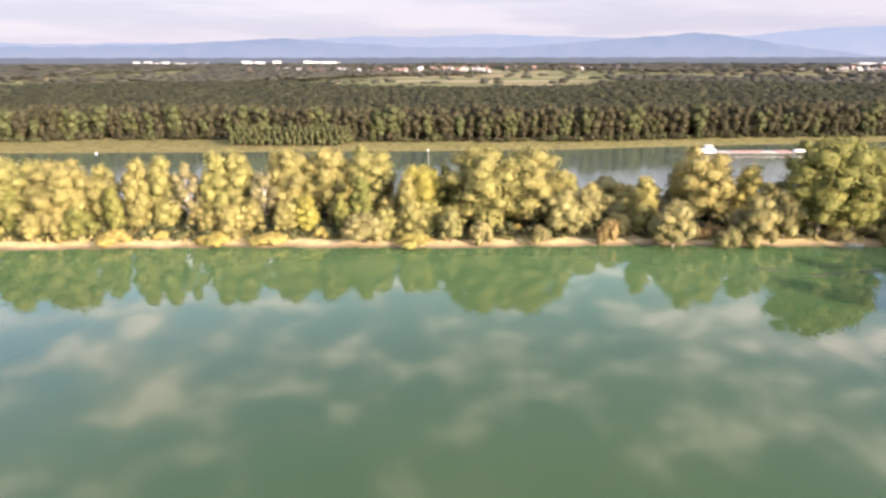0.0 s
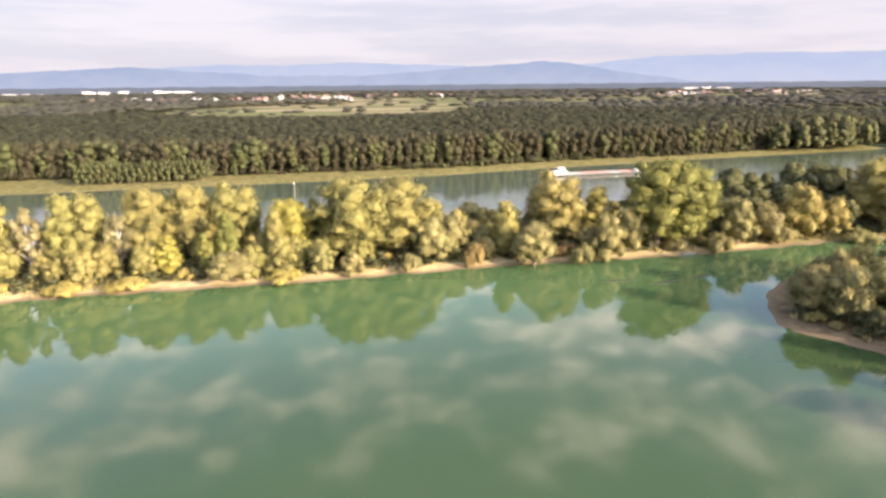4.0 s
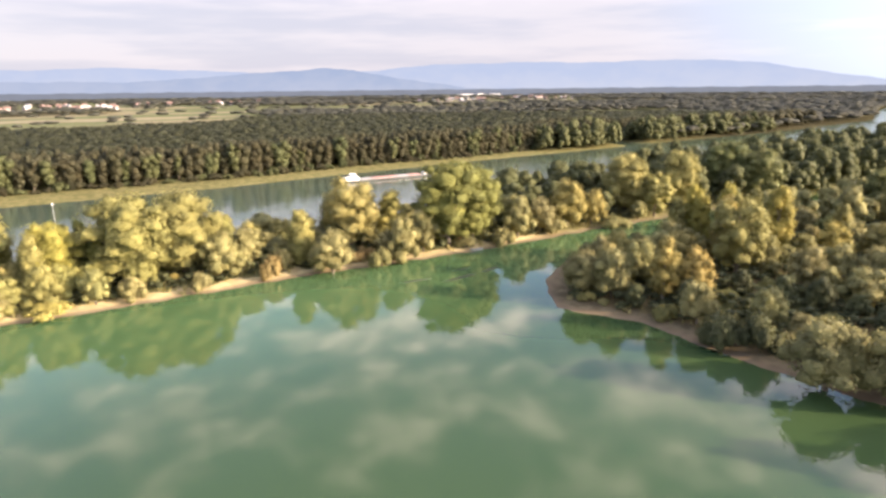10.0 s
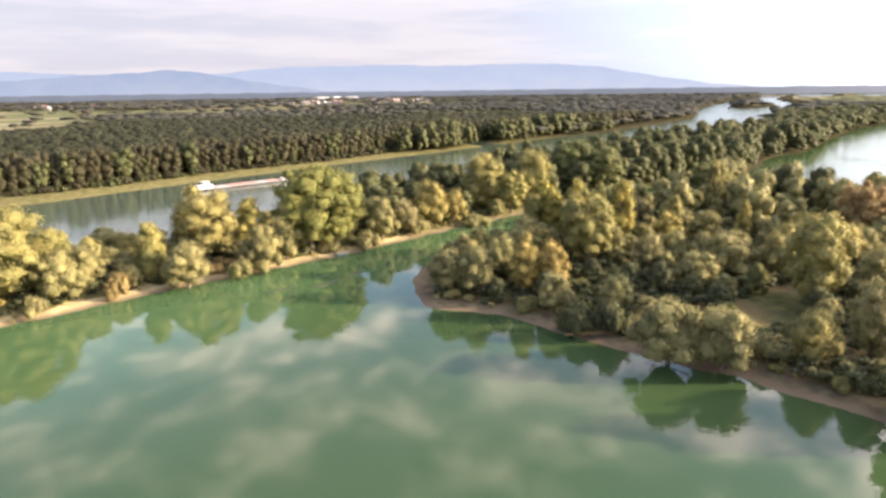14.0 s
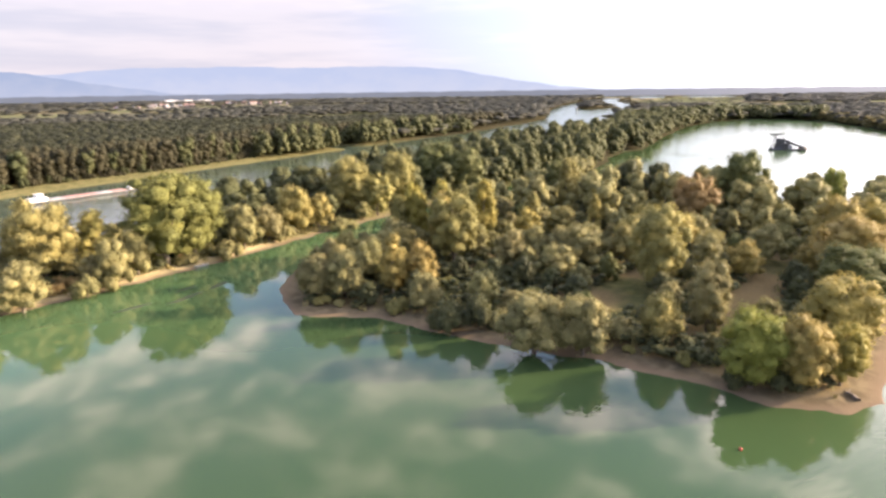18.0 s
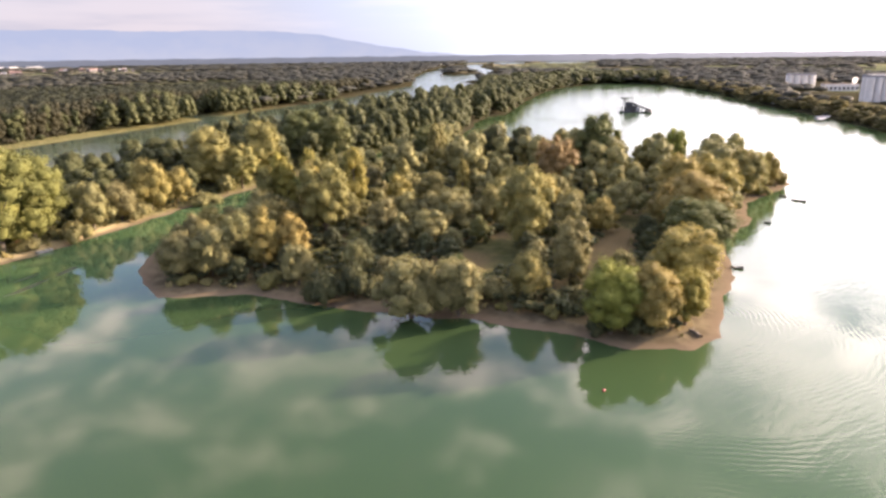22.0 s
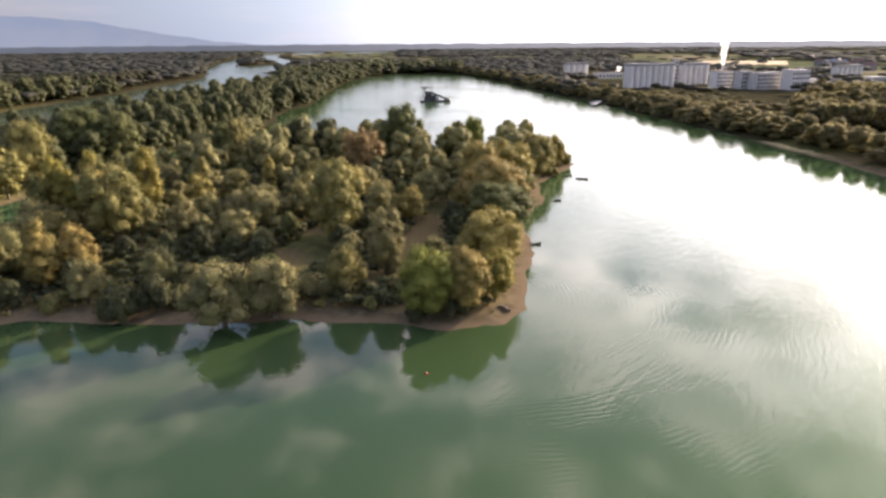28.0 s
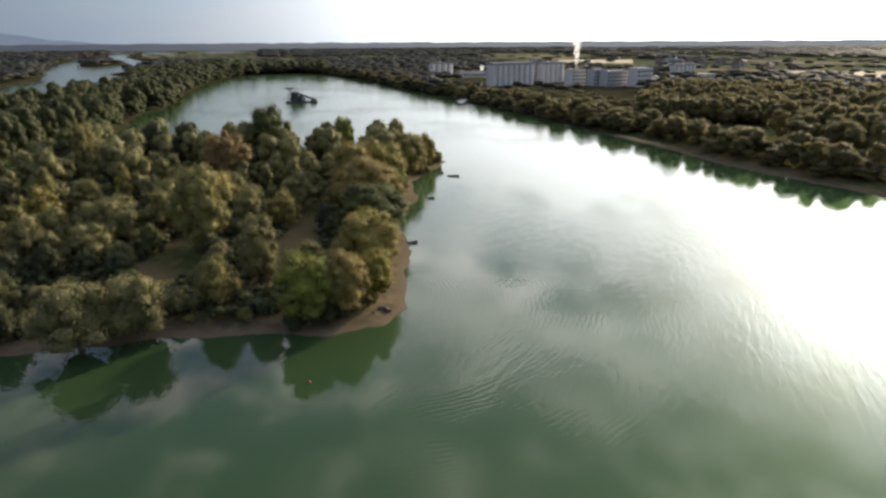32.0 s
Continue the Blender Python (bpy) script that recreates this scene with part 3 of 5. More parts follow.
def tube(points, radii, sides=6):
    """A tapered round limb through points."""
    v, q = [], []
    pts = np.array(points, float)
    for k, (p, r) in enumerate(zip(pts, radii)):
        way = pts[min(k + 1, len(pts) - 1)] - pts[max(k - 1, 0)]
        way /= np.linalg.norm(way) + 1e-9
        side = np.cross(way, (0.31, 0.95, 0.05))
        side /= np.linalg.norm(side)
        other = np.cross(way, side)
        for s in range(sides):
            a = 6.2832 * s / sides
            v.append(p + r * (side * math.cos(a) + other * math.sin(a)))
            if k:
                q.append(((k - 1) * sides + s, (k - 1) * sides + (s + 1) % sides, k * sides + (s + 1) % sides, k * sides + s))
    return np.array(v), np.array(q)


def joined(pieces):
    v, q, n = [], [], 0
    for a, b in pieces:
        v.append(a)
        q.append(b + n)
        n += len(a)
    return np.concatenate(v), np.concatenate(q)


def trunk_and_limbs(rng, tall, girth, lobes, limbs, lean=0.03):
    way = np.array([rng.uniform(-lean, lean), rng.uniform(-lean, lean), 1.0])
    knots = [way * tall * f + rng.normal(size=3) * 0.12 * f * girth for f in (0, 0.12, 0.3, 0.5, 0.7, 0.9)]
    knots[0] = np.array([0, 0, -0.6])
    out = [tube(knots, [girth * 1.35, girth, girth * 0.85, girth * 0.62, girth * 0.4, girth * 0.15], 8)]
    for k in rng.permutation(len(lobes))[:limbs]:
        end = np.array(lobes[k][0], float)
        start = way * min(max(end[2] * 0.55, 1.0), tall * 0.8)
        middle = (start + end) / 2 + [0, 0, -0.06 * tall * rng.uniform(0, 1)]
        out.append(tube([start, middle, end], [girth * 0.42, girth * 0.28, girth * 0.10], 5))
    v, q = joined(out)
    stem, first = len(out[0][0]), len(out[0][0])
    for piece, _ in out[1:]:
        near = int(np.argmin(((v[:stem] - v[first]) ** 2).sum(1)))
        q[q == first] = near
        first += len(piece)
    return v, q


def shape(kind, rng):
    """Lobes, blade count, blade size, trunk height and girth, limb count, droop, mass fineness, puffs and their depth for a kind of tree at its usual size."""
    lobes = []
    if kind == "broad":
        tilt, swell = rng.uniform(0, 6.28), rng.uniform(0.05, 0.14)
        for k in range(34):
            u = 1 - 2 * (k + 0.5) / 34
            a = k * 2.39996 + rng.uniform(-0.5, 0.5)
            rad = math.sqrt(max(0, 1 - u * u)) ** 0.7
            size = rng.uniform(1.5, 3.3)
            z = 12.4 + u * (10.9 - size * 0.8) + rng.uniform(-1.1, 1.0)
            out = (8.7 - size * 0.95) * (1 + swell * math.sin(a * 2 + tilt)) * rng.uniform(0.86, 1.08)
            out *= min(1.0, 0.66 + 0.34 * z / 9)
            lobes.append(((rad * out * math.cos(a), rad * out * math.sin(a), z), (size, size, size * rng.uniform(0.75, 1.2))))
        lobes.append(((0, 0, 12.2), (6.3, 6.3, 9.2)))
        return lobes, 5200, 0.27, 22.0, 0.55, 12, 0.25, 2, 26, 0.44
    if kind == "column":
        for k in range(19):
            z = 2.0 + 18.4 * (k + rng.uniform(0.0, 1.0)) / 19
            f = math.sin(min(1, (z / 22) * 0.86 + 0.14) * math.pi) ** 0.55
            a = k * 2.4 + rng.uniform(-0.5, 0.5)
            size = (0.9 + 0.9 * f) * rng.uniform(0.75, 1.25)
            out = max(0, 4.2 * f - size) * rng.uniform(0.7, 1.0)
            lobes.append(((out * math.cos(a), out * math.sin(a), z), (size, size, size * rng.uniform(1.3, 1.8))))
        return lobes, 2600, 0.25, 21.0, 0.36, 9, 0.15, 2, 18, 0.42
    if kind == "sparse":
        for k in range(17):
            a, u = k * 2.4 + rng.uniform(-0.5, 0.5), rng.uniform(0, 1)
            rad, size = math.sqrt(u), rng.uniform(1.5, 2.5)
            z = 19.8 - 10.5 * u + rng.uniform(-2.6, 0.4)
            lobes.append(((rad * 5.8 * math.cos(a), rad * 5.8 * math.sin(a), z), (size, size, size * rng.uniform(0.7, 1.0))))
        for k in range(6):
            a = rng.uniform(0, 6.28)
            lobes.append(((3.6 * math.cos(a), 3.6 * math.sin(a), rng.uniform(4, 10)), (1.6, 1.6, 1.6)))
        return lobes, 2300, 0.28, 22.0, 0.5, 18, 0.25, 2, 10, 0.4
    if kind == "willow":
        for k in range(17):
            a, u = k * 2.4 + rng.uniform(-0.5, 0.5), (k + 0.5) / 17
            size = rng.uniform(1.2, 2.4)
            z = 10.6 - size * 0.8 - 7.6 * u ** 1.4 + rng.uniform(-1.0, 0.6)
            rad = (6.0 - size) * math.sin(min(1, 0.15 + u) * 1.65) * rng.uniform(0.78, 1.1)
            lobes.append(((rad * math.cos(a), rad * math.sin(a), max(z, size * 0.6)), (size, size, size * rng.uniform(0.75, 1.1))))
        lobes.append(((0, 0, 4.6), (3.8, 3.8, 4.6)))
        return lobes, 2300, 0.21, 10.0, 0.34, 8, 0.2, 2, 20, 0.46
    if kind == "sapling":
        for k in range(4):
            z, a, size = 2.6 + 2.3 * k, k * 2.4, rng.uniform(1.2, 1.7) * (1 - 0.1 * k)
            lobes.append(((0.9 * math.cos(a), 0.9 * math.sin(a), z), (size, size, size * 1.5)))
        return lobes, 60, 0.42, 10.5, 0.12, 2, 0.1, 2, 8, 0.25
    if kind == "forest":
        for k in range(8):
            a, z = k * 2.4 + rng.uniform(-0.5, 0.5), 3.0 + 14.4 * ((k + 0.5) / 8) ** 0.75 + rng.uniform(-0.6, 0.6)
            size = rng.uniform(1.7, 2.5)
            out = (0.4 + 2.3 * (z - 5) / 13) * rng.uniform(0.6, 1.05)
            lobes.append(((out * math.cos(a), out * math.sin(a), z), (size, size, size * 1.35)))
        return lobes, 330, 0.38, 16.0, 0.25, 5, 0.1, 2, 10, 0.3
    for k in range(9):
        a = k * 2.4 + rng.uniform(-0.5, 0.5)
        rad, size = 3.1 * math.sqrt((k + 0.3) / 9), rng.uniform(0.9, 1.8)
        lobes.append(((rad * math.cos(a), rad * math.sin(a), rng.uniform(1.3, 2.9) * (1.1 - rad / 6)), (size, size, size * 0.95)))
    return lobes, 800, 0.22, 4.2, 0.12, 5, 0.3, 2, 14, 0.44


KINDS = {"broad": (24.0, 17.0, "broad-leaved tree"), "column": (22.0, 8.6, "slender poplar"), "sparse": (22.0, 16.0, "open-crowned tree"),
         "willow": (11.5, 12.0, "bushy willow"), "shrub": (4.7, 9.0, "low shrub"), "forest": (20.0, 9.0, "tall tree"), "sapling": (11.5, 5.2, "young poplar")}
LOOK = {"gold": "with golden-green evening-lit leaves", "yellow": "with bright yellow leaves", "lime": "with yellow-green leaves", "olive": "with olive leaves",
        "green": "with deep green leaves", "dark": "with dark green leaves", "sage": "with grey-green leaves", "silver": "with silvery leaves",
        "pale": "with thin pale grey-green leaves", "ochre": "with ochre autumn leaves", "rust": "with rusty brown leaves", "tan": "with dry tan leaves", "amber": "with amber autumn leaves", "fresh": "with fresh yellow-green leaves",
        "wood": "with dull green leaves", "plantation": "with fresh green leaves"}
models, counter = {}, {}


def model(kind, colour, variant):
    """The meshes of a tree, made once for each kind, colour and variant."""
    key = (kind, variant)
    if key not in models:
        rng = np.random.default_rng(100 + 10 * list(KINDS).index(kind) + variant)
        lobes, count, size, tall, girth, limbs, droop, n, puffs, depth = shape(kind, rng)
        v, q = foliage(rng, lobes, count, size, 0.5, droop, n, puffs, depth, 0.80)
        tv, tq = trunk_and_limbs(rng, tall, girth, lobes, limbs)
        models[key] = (v, q, mesh_from("trunk", tv, tq, [PALE_BARK if kind in ("column", "sparse") else FOREST_BARK if kind in ("sapling", "forest") else BARK], True))
    v, q, trunk = models[key]
    if (*key, colour) not in models:
        models[(*key, colour)] = mesh_from("crown", v, q, [LEAF[colour]], True)
    return trunk, models[(*key, colour)]


def plant(kind, x, y, tall, wide, colour, where="on the wooded spit", group=""):
    """One tree or shrub, standing on the ground."""
    n = counter[kind] = counter.get(kind, -1) + 1
    rng = random.Random(n * 7 + len(kind))
    usual_tall, usual_wide, words = KINDS[kind]
    trunk, crown = model(kind, colour, n % 4)
    z = float(land([x], [y])[0])
    name = {"shrub": "shrub", "willow": "willow", "column": "poplar", "sapling": "poplar"}.get(kind, "tree")
    ob = thing(name, x, y, z - 0.1, rng.uniform(0, 360), f"{words} {LOOK[colour]} {where}", "shrub" if kind == "shrub" else "tree", group)
    ob.scale = (wide / usual_wide, wide / usual_wide, tall / usual_tall)
    for label, me in (("trunk", trunk), ("crown", crown)):
        child = new(label, me)
        child.parent = ob
    return ob


# the trees that stand out, one by one
plant('broad', -123.5, 182.6, 21.7, 21.2, 'gold')
plant('broad', -107.9, 180.0, 21.5, 19.2, 'gold')
plant('column', -98.6, 184.4, 19.2, 11.6, 'gold')
plant('column', -88.2, 182.4, 21.8, 11.3, 'gold')
plant('column', -81.5, 184.3, 22.2, 10.8, 'gold')
plant('sparse', -74.7, 184.2, 21.5, 11.2, 'pale')
plant('column', -66.2, 186.2, 22.3, 12.7, 'gold')
plant('column', -60.4, 187.5, 22.6, 13.7, 'gold')
plant('sparse', -52.1, 184.1, 20.1, 10.4, 'pale')
plant('broad', -45.5, 190.8, 22.6, 16.0, 'gold')
plant('broad', -34.6, 192.9, 22.3, 16.9, 'gold')
plant('broad', -22.4, 194.2, 22.5, 17.9, 'gold')
plant('broad', -6.3, 187.1, 18.5, 14.9, 'yellow')
plant('column', -38.9, 179.5, 11.2, 8.7, 'yellow')
plant('willow', -21.7, 172.2, 9.0, 15.1, 'sage')
plant('shrub', -8.1, 169.9, 4.2, 14.0, 'tan')
plant('shrub', -47.6, 171.8, 4.0, 13.0, 'tan')
plant('shrub', -63.2, 171.3, 3.9, 11.7, 'tan')
plant('shrub', -90.9, 170.3, 4.8, 12.3, 'tan')
plant('broad', 11.9, 183.7, 24.2, 24.0, 'gold')
plant('broad', 25.6, 185.0, 23.9, 22.5, 'gold')
plant('willow', 2.3, 172.1, 9.8, 7.9, 'silver')
plant('willow', 10.7, 172.0, 6.3, 7.9, 'sage')
plant('willow', 33.7, 177.3, 14.0, 12.4, 'silver')
plant('willow', 42.3, 183.5, 13.5, 12.0, 'silver')
plant('shrub', 27.1, 170.8, 6.6, 7.9, 'sage')
plant('shrub', 46.1, 171.8, 9.3, 7.3, 'rust')
plant('column', 57.7, 179.0, 17.1, 9.9, 'olive')
plant('willow', 63.1, 168.3, 13.8, 14.0, 'sage')
plant('broad', 76.5, 186.6, 23.3, 20.0, 'olive')
plant('column', 89.1, 182.4, 18.9, 13.0, 'tan')
plant('shrub', 78.0, 167.1, 7.3, 8.4, 'sage')
plant('willow', 86.4, 169.3, 14.7, 11.3, 'silver')
plant('willow', 96.1, 173.9, 14.7, 10.8, 'sage')
plant('broad', 107.0, 176.6, 28.6, 25.4, 'lime')
plant('broad', 116.5, 176.5, 27.2, 19.5, 'lime')
plant('shrub', 124.3, 169.4, 7.2, 9.6, 'sage')
plant('willow', 134.1, 174.3, 16.9, 14.0, 'sage')
plant('willow', 145.9, 176.0, 13.6, 12.5, 'sage')
plant('willow', 160.8, 178.8, 17.9, 16.3, 'ochre')
plant('willow', 171.6, 177.6, 13.9, 13.4, 'ochre')
plant('shrub', 150.9, 174.0, 7.0, 12.5, 'sage')
plant('shrub', 176.5, 169.9, 5.8, 13.3, 'sage')
plant('broad', 198.1, 186.1, 24.1, 20.8, 'olive')
plant('broad', 203.9, 175.2, 17.9, 14.5, 'olive')
plant('broad', 224.2, 180.4, 25.1, 17.1, 'olive')
plant('broad', 266.5, 189.4, 25.1, 23.4, 'green')
plant('broad', 269.9, 173.8, 23.6, 20.1, 'green')
plant('willow', 108.6, 113.4, 12.5, 11.7, 'sage')
plant('willow', 112.3, 106.9, 13.3, 11.6, 'sage')
plant('willow', 124.4, 109.2, 12.5, 10.7, 'sage')
plant('column', 121.3, 98.8, 15.8, 8.8, 'amber')
plant('willow', 126.6, 94.0, 13.2, 10.3, 'amber')
plant('shrub', 110.2, 74.4, 8.2, 10.1, 'dark')
plant('shrub', 113.6, 68.4, 9.6, 10.1, 'dark')
plant('column', 163.6, 124.6, 22.1, 9.6, 'yellow')
plant('column', 157.5, 126.0, 18.5, 7.0, 'gold')
plant('column', 161.5, 120.5, 18.5, 9.0, 'yellow')
plant('column', 164.0, 113.5, 22.6, 10.0, 'yellow')
plant('column', 169.0, 109.0, 22.0, 9.4, 'gold')
plant('column', 158.0, 109.5, 20.5, 10.0, 'amber')
plant('broad', 150.9, 100.1, 21.8, 14.9, 'gold')
plant('column', 174.8, 104.4, 21.5, 10.5, 'yellow')
plant('column', 180.5, 110.0, 20.0, 9.0, 'gold')
plant('column', 193.7, 96.9, 16.4, 7.9, 'gold')
plant('willow', 109.4, 52.6, 14.4, 16.5, 'sage')
plant('willow', 113.6, 44.0, 13.2, 13.0, 'sage')
plant('willow', 154.3, 69.1, 9.4, 13.3, 'sage')
plant('willow', 170.0, 68.0, 12.2, 16.0, 'sage')
plant('broad', 270.8, 120.7, 19.0, 18.6, 'green')
plant('column', 261.0, 112.6, 20.9, 10.2, 'gold')
plant('willow', 124.0, 32.0, 12.2, 9.5, 'olive')
plant('shrub', 123.5, 39.5, 5.5, 10.0, 'sage')
plant('shrub', 115.5, 15.8, 5.0, 6.5, 'dark')
plant('shrub', 116.6, 8.6, 4.6, 8.0, 'dark')
plant('shrub', 126.5, 5.0, 4.2, 7.0, 'olive')
plant('broad', 115.6, 13.6, 14.6, 12.0, 'fresh')
plant('broad', 118.2, 6.4, 13.4, 10.0, 'amber')
plant('broad', 124.2, 0.8, 11.6, 8.0, 'yellow')
plant('broad', 138.5, 2.2, 16.2, 14.6, 'tan')
plant('broad', 170.0, 1.2, 15.3, 20.0, 'green')
plant('broad', 193.0, 3.4, 17.9, 20.0, 'amber')
plant('broad', 224.9, -0.8, 18.5, 18.2, 'amber')
plant('broad', 213.5, 8.5, 19.8, 15.4, 'amber')
plant('broad', 253.0, -11.0, 18.0, 13.5, 'olive')
plant('willow', 266.0, -14.0, 16.0, 12.0, 'olive')
plant('willow', 277.0, -19.5, 14.5, 10.0, 'amber')
plant('shrub', 284.0, -24.0, 8.0, 9.0, 'olive')
plant('shrub', 262.0, -17.5, 5.5, 8.0, 'olive')
plant('shrub', 240.0, -8.0, 5.0, 8.0, 'sage')
plant('broad', 264.3, 44.1, 26.5, 18.0, 'green')
plant('broad', 227.0, 52.2, 21.0, 15.8, 'rust')
plant('willow', 278.5, 92.8, 20.5, 15.8, 'dark')
plant('willow', 282.2, 80.4, 20.9, 15.8, 'dark')
plant('broad', 285.0, 16.0, 20.5, 10.0, 'fresh')
plant('column', 244.9, 107.7, 22.3, 9.1, 'gold')
plant('column', 208.2, 80.5, 14.5, 6.1, 'amber')
plant('broad', 134.9, 25.7, 15.7, 9.7, 'sage')
plant('broad', 159.0, 43.5, 22.0, 14.5, 'olive')

# willows and scrub that fill the wood between them
placed = [(o.location.x, o.location.y) for o in scene.objects if o.get("category") in ("tree", "shrub")]


def fill(ring, gap, edge, pool, where, seed, most, clear=(), singly=lambda x, y: True, most_tall=lambda x, y: 99.0):
    """Scatters smaller trees inside a ring, away from those that stand there and from clearings."""
    rng = random.Random(seed)
    rest = []
    xs, ys = [p[0] for p in ring], [p[1] for p in ring]
    made = 0
    for _ in range(most * 25):
        x, y = rng.uniform(min(xs), max(xs)), rng.uniform(min(ys), max(ys))
        if made >= most:
            break
        if any((x - a) ** 2 + (y - b) ** 2 < gap * gap for a, b in placed) or any(((x - a) / u) ** 2 + ((y - b) / v) ** 2 < 1 for a, b, u, v in clear):
            continue
        spot = np.array([[x, y]])
        if inside(spot, ring)[0] > 0 or shore(spot)[0] < edge:
            continue
        kind, low, high, colours = pool[rng.choices(range(len(pool)), [p[4] for p in pool])[0]][:4]
        tall = min(rng.uniform(low, high), most_tall(x, y))
        ratio = {"shrub": 1.7, "willow": 0.95, "broad": 0.75, "column": 0.42, "sparse": 0.8}[kind]
        wide, colour = tall * ratio * rng.uniform(0.85, 1.2), rng.choice(colours)
        if singly(x, y):
            plant(kind, x, y, tall, wide, colour, where)
        else:
            rest.append((x, y, tall, wide))
        placed.append((x, y))
        made += 1
    return rest


CLEARINGS = [(152, 49, 19, 7), (172, 21, 40, 5.5), (150, -4, 40, 1.5), (135, 44, 12, 5), (178, 146, 58, 9)]
ISLAND_POOL = [("willow", 5.5, 9, ("sage", "green", "dark", "silver", "sage"), 6), ("willow", 9.5, 13, ("sage", "olive", "sage", "amber"), 3), ("shrub", 2.5, 4.5, ("sage", "olive", "dark"), 5)]
thicket = fill(ISLAND, 6.9, 5.5, ISLAND_POOL, "in the island thicket", 5, 400, CLEARINGS, lambda x, y: x < 215, lambda x, y: 4.0 + 0.3 * max(0.0, 152 - y))
fill([(100, 135), (96, 110), (104, 60), (108, 5), (170, -8), (172, 4), (128, 12), (126, 60), (120, 100), (130, 140)], 4.2, 6.0, [("shrub", 1.8, 3.4, ("sage", "dark", "olive"), 1)], "along the island beach", 71, 70)
FRONT_A = [(-190, 168), (-60, 170), (40, 170), (40, 200), (-190, 200)]
fill(FRONT_A, 5.2, 6.0, [("shrub", 2.5, 4.5, ("tan", "olive", "lime"), 4), ("willow", 7, 11, ("olive", "lime", "gold", "gold"), 6), ("column", 12, 18, ("gold", "gold", "lime"), 4)], "on the wooded spit", 61, 110)
FRONT_B = [(28, 170), (122, 169), (122, 200), (28, 200)]
fill(FRONT_B, 5.2, 4.5, [("willow", 7, 11, ("silver", "sage", "sage", "olive"), 6), ("shrub", 3, 5, ("sage", "silver", "rust"), 2)], "on the wooded spit", 62, 60)
SPIT_LEFT = [(-190, 166), (-60, 168), (100, 168), (125, 170), (140, 221), (60, 218), (-190, 214)]
thicket += fill(SPIT_LEFT, 7.5, 13, [("willow", 6, 10, ("sage", "olive", "dark"), 4), ("shrub", 2.5, 4.5, ("sage", "olive", "tan"), 2), ("willow", 9, 13, ("olive", "dark", "green"), 3)], "on the wooded spit", 6, 150, (), lambda x, y: y < 205)
SPIT_RIGHT = [(125, 170), (215, 172), (300, 171), (345, 172), (384, 160), (452, 258), (270, 235), (140, 221)]
spit_wood = fill(SPIT_RIGHT, 8.0, 3, [("willow", 8, 13, ("sage", "green", "olive"), 3), ("broad", 14, 20, ("green", "olive", "lime"), 3)], "on the wooded spit", 7, 150, (), lambda x, y: y < 180 and x < 230)

# the young poplar plantation and the front row of the forest beyond the river
for row in range(3):
    for k in range(19):
        plant("sapling", -119 + 3.5 * k + row, 366 + 5 * row, 11.5 + 0.6 * math.sin(k * 2.1 + row), 5.2, "plantation", "in a planted row", "young poplar plantation")
FOREST_EDGE = [(-900, 362), (-265, 376), (-208, 393), (-140, 391), (-63, 381), (76, 385), (173, 400), (259, 408), (318, 420), (420, 436), (434, 460), (440, 500), (475, 500), (480, 455), (727, 458), (1044, 519), (1160, 572), (1500, 733), (1900, 2300), (-1900, 2300)]
edge_rng = random.Random(17)
for (ax, ay), (bx, by) in zip(FOREST_EDGE[1:14], FOREST_EDGE[2:15]):
    steps = max(1, int(math.hypot(bx - ax, by - ay) / 5.2))
    for k in range(steps):
        f = (k + edge_rng.uniform(-0.3, 0.3)) / steps
        if -300 < ax + (bx - ax) * f < 700:
            tall = edge_rng.uniform(14, 22)
            plant("forest", ax + (bx - ax) * f, ay + (by - ay) * f + edge_rng.uniform(2, 6), tall, tall * edge_rng.uniform(0.52, 0.72), edge_rng.choice(("wood", "wood", "plantation")), "at the forest edge", "forest edge")
        if edge_rng.random() < 0.95:
            plant("shrub", ax + (bx - ax) * f, ay + (by - ay) * f + edge_rng.uniform(-2, 2), edge_rng.uniform(3, 8), edge_rng.uniform(6, 10), edge_rng.choice(("wood", "wood", "plantation")), "at the forest edge")


# ---------------------------------------------------------------- woods too far and too many to count


def wood_tree(rng, lobe_count, blades, size, n=2, low=False):
    """A forest tree, 20 m tall and 9 m wide; low: leafy to the ground."""
    lobes = []
    for k in range(lobe_count):
        a, u = k * 2.4 + rng.uniform(-0.5, 0.5), (k + 0.5) / lobe_count
        s = rng.uniform(1.9, 2.6) * (6 / (lobe_count + 1.5)) ** 0.4
        out = max(0.0, 4.5 - s) * math.sqrt(u)
        lobes.append(((out * math.cos(a), out * math.sin(a), 19.5 - s - (13 if low else 7) * u ** 1.3 + rng.uniform(-1, 0.5)), (s, s, s * (1.6 if low else 1.35))))
    return foliage(rng, lobes, blades, size, 0.5, 0.0, n, 9, 0.3, 0.92)


def woods(name, spots, proto, mat, label):
    """One mesh of many trees; spots: x, y, height, width."""
    rng = np.random.default_rng(len(spots))
    v_all, q_all, n = [], [], 0
    zs = land([s[0] for s in spots], [s[1] for s in spots])
    for (x, y, h, w), z in zip(spots, zs):
        v, q = proto[rng.integers(len(proto))]
        a = rng.uniform(0, 6.283)
        c, s = math.cos(a), math.sin(a)
        turn = np.array([[c * w / 9, -s * w / 9, 0], [s * w / 9, c * w / 9, 0], [0, 0, h / 20]])
        v_all.append(v @ turn.T + [x, y, z])
        q_all.append(q + n)
        n += len(v)
    return tagged(new(name, mesh_from(name, np.concatenate(v_all), np.concatenate(q_all), [mat], True)), label, "woods", kind="stuff")


